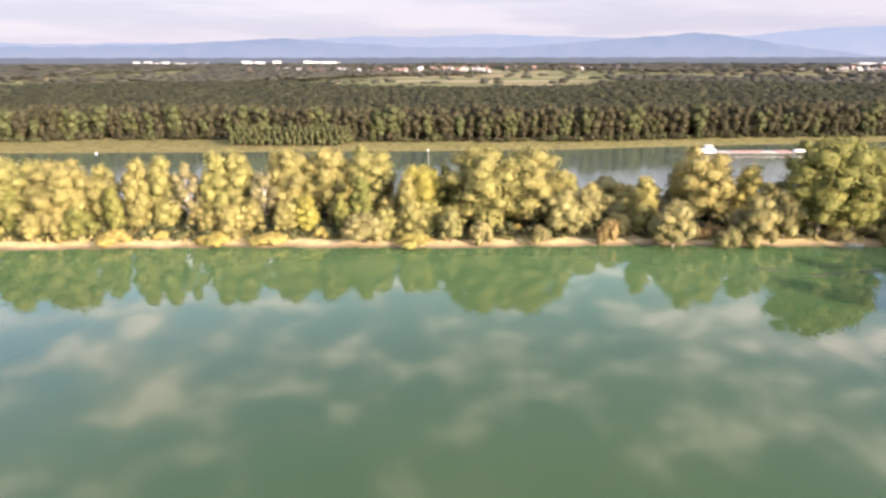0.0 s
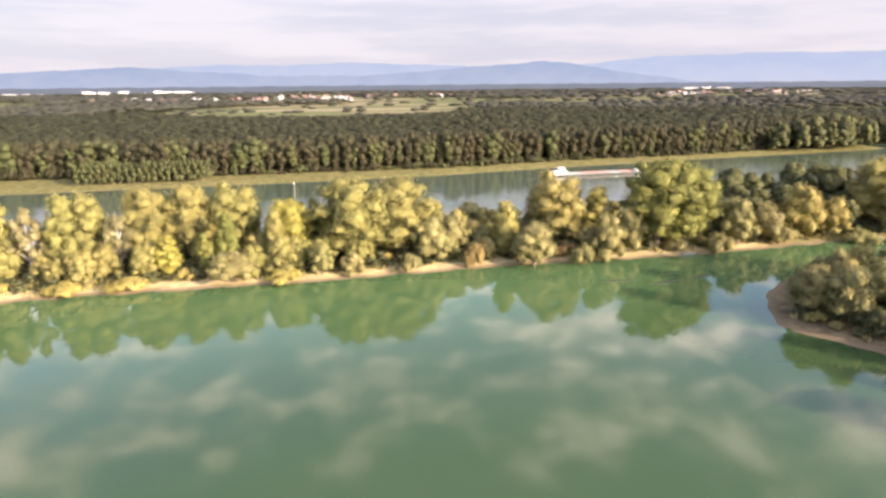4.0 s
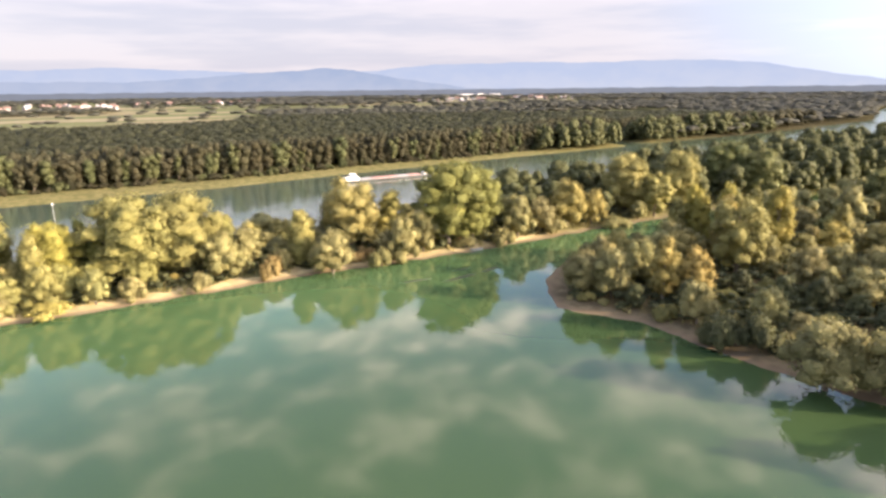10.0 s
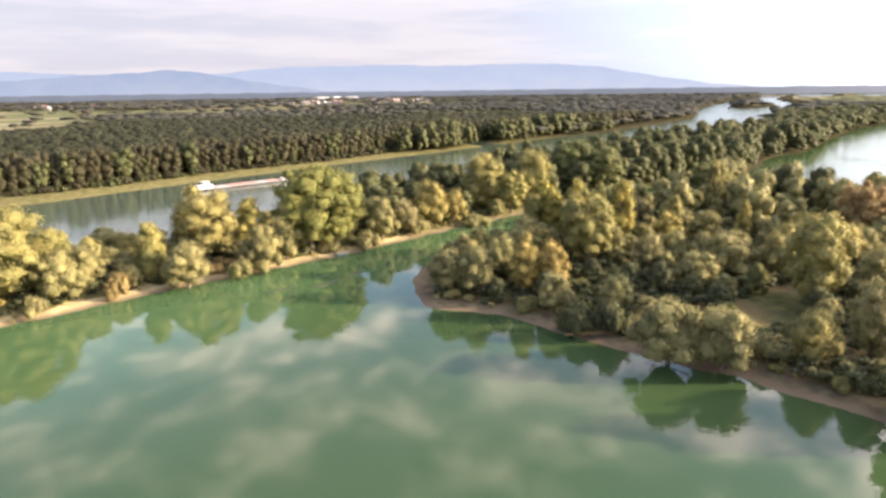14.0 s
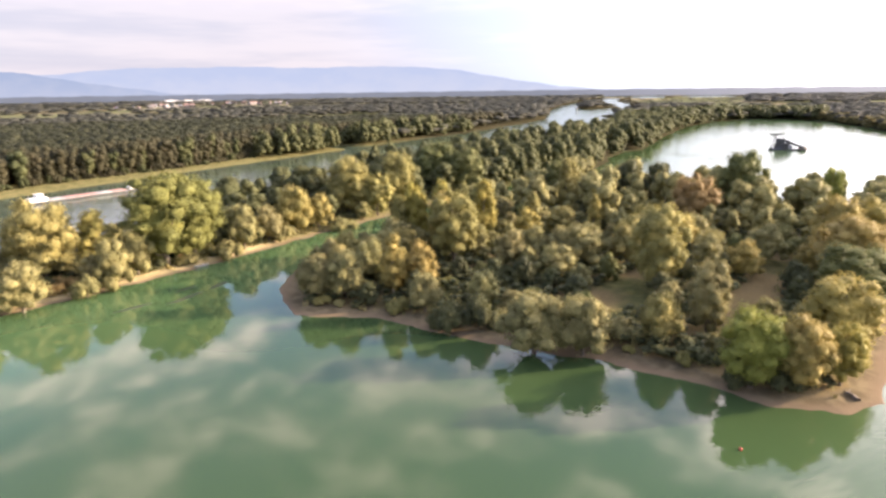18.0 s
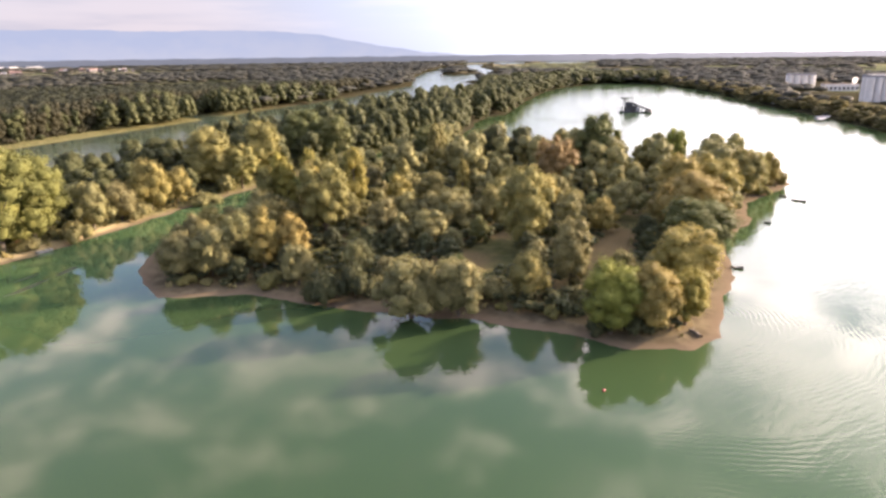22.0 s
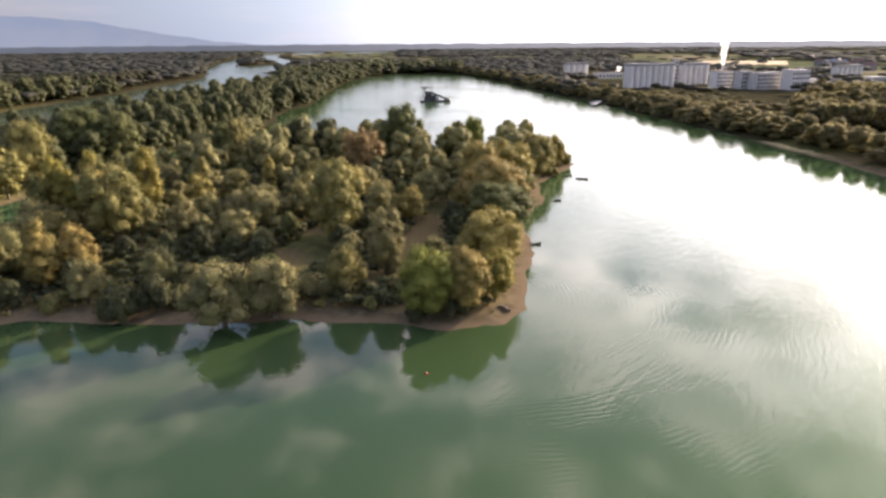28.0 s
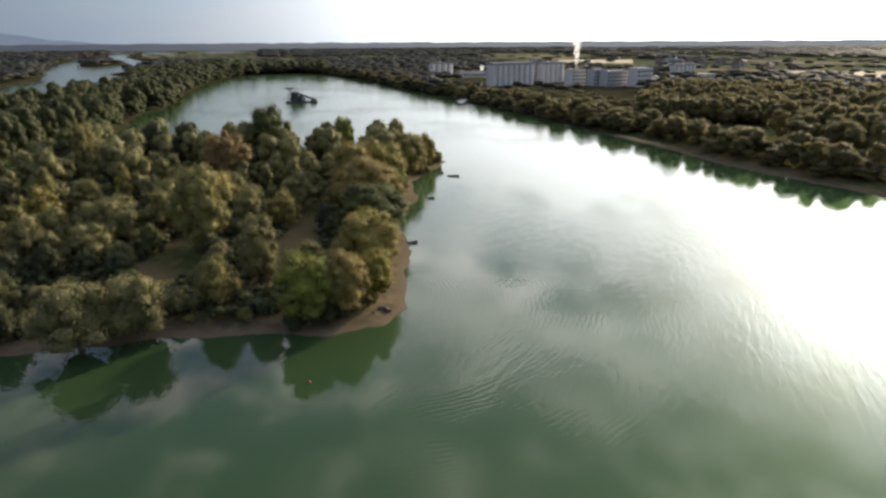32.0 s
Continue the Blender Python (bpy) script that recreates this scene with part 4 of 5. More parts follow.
rng = np.random.default_rng(11)
NEAR_PROTO = [wood_tree(rng, 5, 70, 0.6) for _ in range(6)]
MID_PROTO = [wood_tree(rng, 1, 12, 0.6) for _ in range(8)]
LOW_PROTO = [wood_tree(rng, 5, 80, 0.55, 2, True) for _ in range(8)]
FAR_PROTO = [wood_tree(rng, 1, 0, 0.6) for _ in range(6)]


def scatter(seed, az, radius, gap, keep):
    """Spots in a sector, gap(r) apart, jittered, kept where keep(x, y, r) is true."""
    r_gen = np.random.default_rng(seed)
    out, r = [], radius[0]
    while r < radius[1]:
        g = gap(r)
        angles = np.radians(np.arange(az[0], az[1], math.degrees(g / r)))
        rr = r + r_gen.uniform(-0.4, 0.4, len(angles)) * g
        aa = angles + r_gen.uniform(-0.45, 0.45, len(angles)) * g / r
        out.append(np.stack([rr * np.sin(aa), rr * np.cos(aa), np.full_like(rr, g)], -1))
        r += g * 0.9
    pts = np.concatenate(out)
    return pts[keep(pts[:, 0], pts[:, 1], np.hypot(pts[:, 0], pts[:, 1]))]


def water_gap(x, y):
    return shore(np.stack([x, y], -1))


def in_forest(x, y):
    return inside(np.stack([x, y], -1), FOREST_EDGE) < 0


def spots_of(pts, tall, seed, wide=1.25, least=8.0, vary=0.16):
    g = np.random.default_rng(seed)
    return [(x, y, tall * g.uniform(1 - 1.6 * vary, 1 + vary), max(least, gap * wide) * g.uniform(0.8, 1.25)) for x, y, gap in pts]


# open farmland, meadows and yards: centre and half-axes
OPEN = [(30, 1230, 300, 460), (540, 1750, 430, 300), (80, 2250, 520, 250), (-700, 1900, 300, 90), (760, -205, 105, 150), (940, -680, 210, 130), (1600, -480, 430, 230), (622, -228, 62, 36),
        (1650, -1010, 520, 190), (950, -130, 120, 60), (1900, 300, 300, 120), (2300, -500, 500, 200), (870, -400, 60, 60), (1200, 1900, 500, 160), (1700, 2300, 600, 200)]


def is_open(x, y):
    return np.any([((x - a) / u) ** 2 + ((y - b) / v) ** 2 < 1 for a, b, u, v in OPEN], axis=0)


pts = scatter(21, (-44, 75), (385, 1000), lambda r: 6.2 if r < 500 else 6.2 + (r - 500) * 0.010, lambda x, y, r: in_forest(x, y) & (water_gap(x, y) > np.where(x > 480, 5, 12)) & ~is_open(x, y))
depth = -inside(pts[:, :2], FOREST_EDGE)
woods("forest_front", spots_of(pts[(depth > 6) & (depth < 40)], 18, 1, 1.5, 7.5, 0.12), LOW_PROTO, LEAF["wood"], "tall dark green riverside forest")
woods("forest_canopy", spots_of(pts[depth >= 40], 18, 2, 2.2, 8.0, 0.09), MID_PROTO, LEAF["canopy"], "dense green forest canopy")


def plain_keep(x, y, r):
    w = wobble(x, y, 1100, 31) + 0.6 * wobble(x, y, 300, 32)
    sparse = np.random.default_rng(5).uniform(size=len(x)) < 0.05
    bearing = np.degrees(np.arctan2(x, y))
    view = (bearing > 64.4) & (bearing < 69.8) & (r > 820) & (r < 3000) & (inside(np.stack([x, y], -1), ISLET) > 0)
    north = y > np.interp(x, [811, 1150, 1500, 1813, 2600, 3300], [455, 560, 720, 841, 1110, 1330])
    view &= ~north
    belt = north & (x > 600) & (water_gap(x, y) < 260)
    view |= (bearing > 68.2) & (bearing < 79.6) & (r > 2300) & (np.random.default_rng(6).uniform(size=len(x)) < 0.65) & (wobble(x, y, 500, 37) < 0.55)
    return ~view & (water_gap(x, y) > 5) & ((w > -0.28) & ~is_open(x, y) | sparse | belt) & ~(in_forest(x, y) & (r < 1000)) & (np.hypot(x - 760, y + 205) > 120)


pts = scatter(22, (-46, 138), (660, 4600), lambda r: 6 + r * 0.0095 if r < 1500 else 9 + (r - 1500) * 0.015 + 11, plain_keep)
reach, bearing = np.hypot(pts[:, 0], pts[:, 1]), np.degrees(np.arctan2(pts[:, 0], pts[:, 1]))
reeds = (bearing > 68.5) & (bearing < 80) & (reach > 1900)
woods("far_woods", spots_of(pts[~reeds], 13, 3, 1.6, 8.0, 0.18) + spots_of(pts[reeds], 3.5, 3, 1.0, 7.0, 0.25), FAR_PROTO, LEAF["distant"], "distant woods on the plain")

# woods along the lake: between lake and river, and on the far bank
pts = scatter(23, (40, 140), (200, 1350), lambda r: 6.5 + r * 0.006, lambda x, y, r: (water_gap(x, y) > 0.8) & (r > np.where(np.degrees(np.arctan2(x, y)) < 72, 345, 200)) & (inside(np.stack([x, y], -1), ISLAND) > 0) & ~is_open(x, y))
band = inside(pts[:, :2], LAKE)
bearing = np.degrees(np.arctan2(pts[:, 0], pts[:, 1]))
strip = ((bearing > 69.5) | (np.hypot(pts[:, 0], pts[:, 1]) < 850)) & (pts[:, 1] > 100) & (inside(pts[:, :2], RIVER) > 2) & (pts[:, 1] < 560) & (pts[:, 0] < 1500) & ~in_forest(pts[:, 0], pts[:, 1]) & ((band < 140) | (pts[:, 0] < 900))
bank = (~strip) & (pts[:, 1] < 240) & (band < 30) & (band > np.where((pts[:, 0] < 360) & (pts[:, 1] < -100), 9, 2.5))
behind = (~strip) & ((band > 60) | (wobble(pts[:, 0], pts[:, 1], 40, 43) > -0.25)) & (pts[:, 1] < 240) & (band >= 30) & (np.hypot(pts[:, 0], pts[:, 1]) < 700) & (wobble(pts[:, 0], pts[:, 1], 170, 41) > -0.3)
GROVE = bearing > 112.2
STRIP_PROTO = [wood_tree(np.random.default_rng(90 + k), 10, 300, 0.42, 2, True) for k in range(8)]
woods("lakeside_wood", spots_of(pts[strip & (pts[:, 0] < 620)], 19, 5, 1.4, 8.0, 0.26) + spots_of(pts[strip & (pts[:, 0] >= 620)], 16, 5, 1.5, 8.0, 0.22), STRIP_PROTO, LEAF["lakeside"], "dense green wood between lake and river")
woods("bank_wood", spots_of(pts[bank], 9.5, 6, 1.5, 8.0, 0.36), STRIP_PROTO, LEAF["bank"], "trees along the far lake shore")
woods("bank_grove", spots_of(pts[behind & GROVE & (band > 60)], 13, 7, 1.45, 8.0, 0.24), STRIP_PROTO, LEAF["bank"], "tall groves behind the far lake shore")
woods("bank_hedge", spots_of(pts[behind & ~(GROVE & (band > 60)) & (wobble(pts[:, 0], pts[:, 1], 60, 45) > -0.5)], 4.8, 8, 1.3, 8.0, 0.3), NEAR_PROTO, LEAF["bank"], "low thickets behind the far lake shore")
woods("spit_wood", spit_wood, STRIP_PROTO, LEAF["lakeside"], "tall green wood at the end of the spit")
woods("willow_thicket", [(x, y, h * (1.5 if y < 150 else 1.0), w * 1.1) for x, y, h, w in thicket], [wood_tree(rng, 6, 260, 0.5, 3, True) for _ in range(6)], LEAF["sage"], "dense grey-green willow thicket")

# low scrub between the trees of island and spit
pts = scatter(29, (-42, 96), (105, 335), lambda r: 3.6, lambda x, y, r: ((inside(np.stack([x, y], -1), ISLAND) < -5.5) | ((y > 172) & (y < 216) & (x < 330))) & (water_gap(x, y) > 5.0))
open_ground = np.any([((pts[:, 0] - a) / u) ** 2 + ((pts[:, 1] - b) / v) ** 2 < 1 for a, b, u, v in CLEARINGS[:2]], axis=0)
woods("undergrowth", spots_of(pts[~open_ground], 2.6, 9, 1.25, 3.5, 0.4), [wood_tree(rng, 2, 26, 0.8, 1, True) for _ in range(6)], LEAF["dark"], "low dark scrub between the trees")


# dry grass along the shores
def tufts(name, spots, mat, label):
    g = np.random.default_rng(77)
    v, q = [], []
    for x, y, z, size in spots:
        for _ in range(7):
            a, lean = g.uniform(0, 6.283), g.uniform(0.1, 0.6) * size
            c, sn = math.cos(a), math.sin(a)
            bx, by = x + g.normal() * 0.25 * size, y + g.normal() * 0.25 * size
            w, n = 0.16 * size, len(v)
            tx, ty, tz = bx + c * lean, by + sn * lean, z + size * g.uniform(0.6, 1.1)
            v += [(bx - sn * w, by + c * w, z - 0.1), (bx + sn * w, by - c * w, z - 0.1), (tx + sn * w * 0.4, ty - c * w * 0.4, tz), (tx - sn * w * 0.4, ty + c * w * 0.4, tz)]
            q.append((n, n + 1, n + 2, n + 3))
    tagged(new(name, mesh_from(name, v, q, [mat])), label, "grass", kind="stuff")


g = np.random.default_rng(9)
px, py = np.r_[g.uniform(-150, 345, 5200), g.uniform(95, 300, 4200)], np.r_[g.uniform(168, 200, 5200), g.uniform(-30, 152, 4200)]
gap = shore(np.stack([px, py], -1))
ok = (gap > 4.5 + 2.5 * wobble(px, py, 30, 51)) & (gap < 26)
px, py = px[ok], py[ok]
tufts("shore_grass", [(x, y, z, s) for x, y, z, s in zip(px, py, land(px, py), g.uniform(0.5, 1.3, len(px)))], STRAW, "dry yellow grass along the sandy shores")


# ---------------------------------------------------------------- builders for made things


def box(x, y, z, sx, sy, sz, bevel=0.0, bm=None, turn=0.0):
    """A box standing with its base at z."""
    bm = bm or bmesh.new()
    made = bmesh.ops.create_cube(bm, size=1.0)["verts"]
    bmesh.ops.transform(bm, matrix=Matrix.Translation((x, y, z + sz / 2)) @ Matrix.Rotation(turn, 4, "Z") @ Matrix.Diagonal((sx, sy, sz, 1)), verts=made)
    if bevel:
        edges = list({e for v in made for e in v.link_edges})
        bmesh.ops.bevel(bm, geom=edges, offset=bevel, segments=2, affect="EDGES")
    return bm


def drum(x, y, z, radius, tall, top=None, sides=14, bm=None):
    """A round post, tank or chimney."""
    bm = bm or bmesh.new()
    made = bmesh.ops.create_cone(bm, cap_ends=True, segments=sides, radius1=radius, radius2=radius if top is None else top, depth=tall)["verts"]
    bmesh.ops.translate(bm, verts=made, vec=(x, y, z + tall / 2))
    return bm


def bar(a, b, thick, bm=None):
    """A square bar from a to b."""
    bm = bm or bmesh.new()
    a, b = Vector(a), Vector(b)
    made = bmesh.ops.create_cube(bm, size=1.0)["verts"]
    bmesh.ops.transform(bm, matrix=Matrix.Translation((a + b) / 2) @ (b - a).to_track_quat("Z", "Y").to_matrix().to_4x4() @ Matrix.Diagonal((thick, thick, (b - a).length, 1)), verts=made)
    return bm


def hull(length, beam, depth, draught, bow=0.2):
    """A boat's hull along x, bow towards +x, pointed in plan, with flared sides."""
    bm = bmesh.new()
    outline = []
    for k in range(9):
        f = k / 8
        outline.append((length * (0.5 - bow * f ** 1.6) if k < 8 else length * (0.5 - bow), beam / 2 * math.sin(f * math.pi / 2) ** 0.8))
    port = outline + [(-length * 0.46, beam / 2), (-length * 0.5, beam * 0.38)]
    ring = port + [(x, -y) for x, y in reversed(port[1:])]
    low = [bm.verts.new((x * 0.97, y * 0.86, -draught)) for x, y in ring]
    high = [bm.verts.new((x, y, depth + 0.45 * max(0, x / length) ** 2 * depth)) for x, y in ring]
    n = len(ring)
    for k in range(n):
        bm.faces.new((low[k], low[(k + 1) % n], high[(k + 1) % n], high[k]))
    bm.faces.new(high)
    bm.faces.new(list(reversed(low)))
    return bm


# ---------------------------------------------------------------- on the river
barge = thing("cargo_barge", 166, 343.5, 0, 1, "long low cargo barge with red hatch covers and a white deckhouse", "barge")
part("hull", hull(62, 7.5, 0.95, 0.8), DARK_STEEL, barge, "dark steel hull")
part("rubbing_strake", box(-3, 0, 0.88, 50, 7.7, 0.14, 0.04), GREY_STEEL, barge, "grey rubbing strake")
for k in range(5):
    part("hatch_cover", box(-15.5 + 8.0 * k, 0, 1.10, 7.6, 5.8, 0.42, 0.12), DULL_RED if k % 3 else GREY_STEEL, barge, "low hatch cover")
house = part("deckhouse", box(-24.6, 0, 1.10, 8.6, 5.4, 1.7, 0.2), WHITE_PAINT, barge, "white deckhouse")
for k in range(5):
    for side in (-1, 1):
        part("window", box(-28.4 + 1.7 * k, side * 2.71, 1.75, 1.0, 0.06, 0.7), DARK_GLASS, house)
bridge = part("wheelhouse", box(-23.5, 0, 2.80, 3.2, 3.8, 1.6, 0.15), WHITE_PAINT, barge, "white wheelhouse")
part("window_band", box(-21.88, 0, 3.45, 0.06, 3.4, 0.7), DARK_GLASS, bridge)
for side in (-1, 1):
    part("window_band", box(-23.5, side * 1.92, 3.45, 2.6, 0.06, 0.7), DARK_GLASS, bridge)
part("roof", box(-23.5, 0, 4.40, 3.8, 4.4, 0.16, 0.05), WHITE_PAINT, bridge)
part("mast", drum(-24.5, 0, 4.56, 0.09, 2.2, 0.05, 6), GREY_STEEL, barge)
part("funnel", drum(-27.6, 1.6, 2.80, 0.35, 1.2, 0.3, 10), DARK_STEEL, barge)
part("bow_locker", box(25.5, 0, 1.0, 5.0, 3.6, 1.2, 0.15), WHITE_PAINT, barge, "white forward locker")
for x in (22.3, 28.6):
    part("bollard", drum(x, 0.9, 1.1, 0.18, 0.6, 0.22, 8), DARK_STEEL, barge)
part("bow_mast", drum(29, 0, 1.2, 0.07, 3.0, 0.05, 6), GREY_STEEL, barge)

# a small boat far down the river
boat = thing("motor_boat", 1575, 684, 0, 200, "small grey river boat far downstream", "boat")
part("hull", hull(24, 6.0, 1.6, 0.4, 0.25), DARK_STEEL, boat)
cabin = part("cabin", box(-4, 0, 1.5, 9, 4.2, 2.6, 0.2), GREY_STEEL, boat)
part("window_band", box(0.53, 0, 2.7, 0.06, 3.4, 0.8), DARK_GLASS, cabin)

buoy = thing("buoy", -187, 347.0, 0, 0, "white channel buoy riding by the far bank", "buoy")
part("float", drum(0, 0, -0.3, 0.5, 0.6, 0.42, 12), WHITE_PAINT, buoy)
part("tower", drum(0, 0, 0.3, 0.2, 0.8, 0.1, 8), WHITE_PAINT, buoy)
part("top_mark", drum(0, 0, 1.1, 0.16, 0.25, 0.05, 8), DARK_STEEL, buoy)

# river beacon on the spit
beacon = thing("beacon_mast", -4.6, 216.5, float(land([-4.6], [216.5])[0]) - 0.2, 0, "slim grey steel beacon mast with a white lantern", "beacon")
part("footing", drum(0, 0, 0, 0.6, 0.5, 0.5, 12), CONCRETE, beacon)
part("mast", drum(0, 0, 0.5, 0.13, 19.2, 0.08, 10), GREY_STEEL, beacon)
part("platform", drum(0, 0, 19.4, 0.36, 0.12, 0.36, 12), GREY_STEEL, beacon)
part("lantern", drum(0, 0, 19.52, 0.2, 0.45, 0.17, 12), WHITE_PAINT, beacon, "white lantern")

# a small marker ball off the island's corner
ball = bmesh.new()
bmesh.ops.create_icosphere(ball, subdivisions=2, radius=0.26)
marker = thing("marker_buoy", 94, 11, 0.15, 0, "small orange marker buoy floating off the island", "buoy")
part("float", ball, RED_PAINT, marker)
part("ring", drum(0, 0, 0.22, 0.08, 0.12, 0.05, 8), DARK_STEEL, marker)

# a grey punt drawn up on the spit
punt = thing("punt", 113, 168.4, 0.25, 172, "small grey flat boat lying on the sandy shore", "boat")
part("hull", hull(4.6, 1.5, 0.45, 0.1, 0.28), GREY_STEEL, punt)
part("thwart", box(0.2, 0, 0.45, 0.3, 1.3, 0.06), DEAD_WOOD, punt)
part("thwart", box(-1.4, 0, 0.45, 0.3, 1.25, 0.06), DEAD_WOOD, punt)

# ---------------------------------------------------------------- the dredger on the lake
dredger = thing("dredger", 604, 74, 0, -83, "dark floating gravel dredger with ladder frame and conveyor", "dredger")
part("pontoon", box(-1, 0, -0.6, 23, 9, 1.7, 0.25), DARK_STEEL, dredger, "dark steel pontoon")
part("bow_float", box(12.6, 0.6, -0.5, 5.5, 6.5, 1.4, 0.3), DARK_STEEL, dredger)
part("machine_house", box(-2.5, 0.3, 1.1, 11, 7, 4.6, 0.2), DARK_STEEL, dredger, "dark machine house")
part("screen_house", box(-4.2, -0.4, 5.7, 6.5, 5.2, 3.6, 0.25), DARK_STEEL, dredger)
part("motor_room", box(3.6, -1.2, 1.1, 3.2, 4.2, 3.4, 0.15), GREY_STEEL, dredger)
cabin = part("cabin", box(1.2, 1.8, 5.7, 2.6, 2.6, 2.4, 0.12), GREY_STEEL, dredger)
part("window", box(2.53, 1.8, 6.6, 0.05, 2.0, 1.1), DARK_GLASS, cabin)
part("window", box(1.2, 0.47, 6.6, 2.0, 0.05, 1.1), DARK_GLASS, cabin)
for y in (-3.0, 3.0):
    for foot, head in ((-11.0, -8.2), (-6.0, -7.6)):
        part("frame_leg", bar((foot, y, 1.0), (head, y * 0.7, 12.6), 0.5), DARK_STEEL, dredger)
    for k in range(3):
        part("frame_brace", bar((-10.3 + 0.7 * k, y * (0.95 - 0.08 * k), 3.6 + 2.8 * k), (-6.4 - 0.35 * k, y * (0.95 - 0.08 * k), 5.2 + 2.8 * k), 0.28), DARK_STEEL, dredger)
    part("boom", bar((-11.6, y * 0.7, 12.3), (-2.5, y * 0.5, 12.7), 0.7), DARK_STEEL, dredger)
    part("boom_stay", bar((-1.5, y * 0.55, 8.8), (-1.5, y * 0.55, 13.0), 0.35), DARK_STEEL, dredger)
    part("ladder", bar((-12.5, y * 0.3, -0.6), (0.0, y * 0.3, 8.6), 0.65), DARK_STEEL, dredger)
part("head_beam", bar((-8.0, -2.6, 12.6), (-8.0, 2.6, 12.6), 0.7), DARK_STEEL, dredger)
part("roof_plate", box(-9.0, 0, 13.0, 6.5, 4.6, 0.35, 0.05), DARK_STEEL, dredger)
part("walkway", box(-12.8, 0, 3.8, 4.6, 2.0, 0.4), DARK_STEEL, dredger)
part("conveyor", bar((-0.5, -1.6, 7.6), (13.5, -1.2, 2.4), 1.5), DARK_STEEL, dredger, "sloping conveyor")
part("trestle", bar((7.0, -1.4, 0.6), (7.0, -1.4, 4.8), 0.5), DARK_STEEL, dredger)
heap = bmesh.new()
bmesh.ops.create_icosphere(heap, subdivisions=3, radius=1.0)
for v in heap.verts:
    v.co *= 1 + 0.18 * noise.noise(v.co * 2.2)
    v.co = Vector((12.8 + v.co.x * 3.4, 0.3 + v.co.y * 2.8, 0.9 + max(v.co.z, -0.1) * 2.5))
part("gravel_heap", heap, DEAD_WOOD, dredger, "dark heap of wet gravel")
part("mast", drum(-5, 0, 9.3, 0.13, 5.2, 0.07, 6), DARK_STEEL, dredger)

# ---------------------------------------------------------------- the works on the far bank


def silo_block(x, y, turn, count, radius, tall, rows, mat, words, roof=ROOF_GREY):
    """A row of round concrete silos under one long head house."""
    z = float(land([x], [y])[0])
    ob = thing("silo_block", x, y, z, turn, words, "silo")
    half = radius * (count - 1)
    for row in range(rows):
        for k in range(count):
            part("silo", drum(2 * radius * k - half, 2 * radius * row, -0.4, radius, tall + 0.4, None, 14), mat, ob)
    part("head_house", box(0, radius * (rows - 1), tall, 2 * half + 1.6 * radius, 2 * radius * (rows - 1) + 1.7 * radius, 2.6, 0.15), roof, ob, "long roof gallery")
    for k in range(count - 1):
        part("joint_pier", box(2 * radius * (k + 0.5) - half, -radius * 0.62, -0.3, 0.5, 0.6, tall), CONCRETE, ob)
    return ob


def works_hall(x, y, turn, sx, sy, tall, mat, roof, words, bays=6, floors=3):
    """An industrial hall or office with window bays and a flat roof."""
    z = float(land([x], [y])[0])
    ob = thing("works_building", x, y, z, turn, words, "building")
    wall = part("wall", box(0, 0, -0.5, sx, sy, tall + 0.5, 0.08), mat, ob)
    part("roof", box(0, 0, tall, sx + 0.8, sy + 0.8, 0.5, 0.1), roof, ob)
    for side in (-1, 1):
        for k in range(bays):
            for fl in range(floors):
                part("window", box(-sx / 2 + sx * (k + 0.5) / bays, side * (sy / 2 + 0.02), 1.6 + fl * (tall - 1.5) / floors, sx / bays * 0.55, 0.08, (tall - 2) / floors * 0.5), DARK_GLASS, wall)
    return ob


# first two blocks: pale concrete on grey silos stands in for haze
silo_block(765, -152, -68, 8, 3.7, 23.0, 2, PALE_CONCRETE, "tall grey concrete silo block by the lake")
silo_block(816, -212, -70, 5, 3.5, 22.0, 2, PALE_CONCRETE, "grey concrete silo block with a roof gallery")
silo_block(873, -408, -62, 6, 4.2, 17.0, 1, PALE_CONCRETE, "pale sunlit concrete silo block")
silo_block(990, -88, -80, 4, 4.5, 18.0, 1, PALE_CONCRETE, "pale concrete silo block far along the bank")
works_hall(820, -190, -70, 6, 8, 28, CONCRETE, ROOF_GREY, "narrow grey elevator tower above the silos", 2, 6)
works_hall(760, -226, -68, 20, 14, 17.5, PALE_CONCRETE, ROOF_TILE, "pale grey works building with window bays", 6, 4)
works_hall(742, -244, -68, 14, 12, 18, CONCRETE, ROOF_GREY, "grey concrete works building", 4, 4)
works_hall(735, -264, -68, 32, 14, 17, CONCRETE, ROOF_GREY, "long grey works building with rows of windows", 8, 4)
works_hall(722, -289, -68, 22, 15, 20, PALE_CONCRETE, ROOF_GREY, "large pale works building", 6, 4)
works_hall(760, -330, -65, 30, 16, 9, PALE_CONCRETE, ROOF_GREY, "low pale hall behind the works", 7, 1)
works_hall(775, -392, -60, 26, 14, 10, CONCRETE, ROOF_GREY, "low grey hall beside the grove", 6, 2)
works_hall(727, -50, -84, 14, 7, 5.5, PALE_CONCRETE, ROOF_GREY, "small flat-roofed house on the lake bank", 4, 1)
works_hall(960, -130, -75, 40, 12, 8, PALE_CONCRETE, ROOF_TILE, "long low red-roofed hall", 8, 1)
works_hall(1090, -340, -70, 30, 18, 9, WHITE_PAINT, ROOF_GREY, "white hall among the fields", 6, 1)
works_hall(1150, -520, -62, 46, 14, 7, PALE_CONCRETE, ROOF_GREY, "low pale hall beyond the fields", 8, 1)

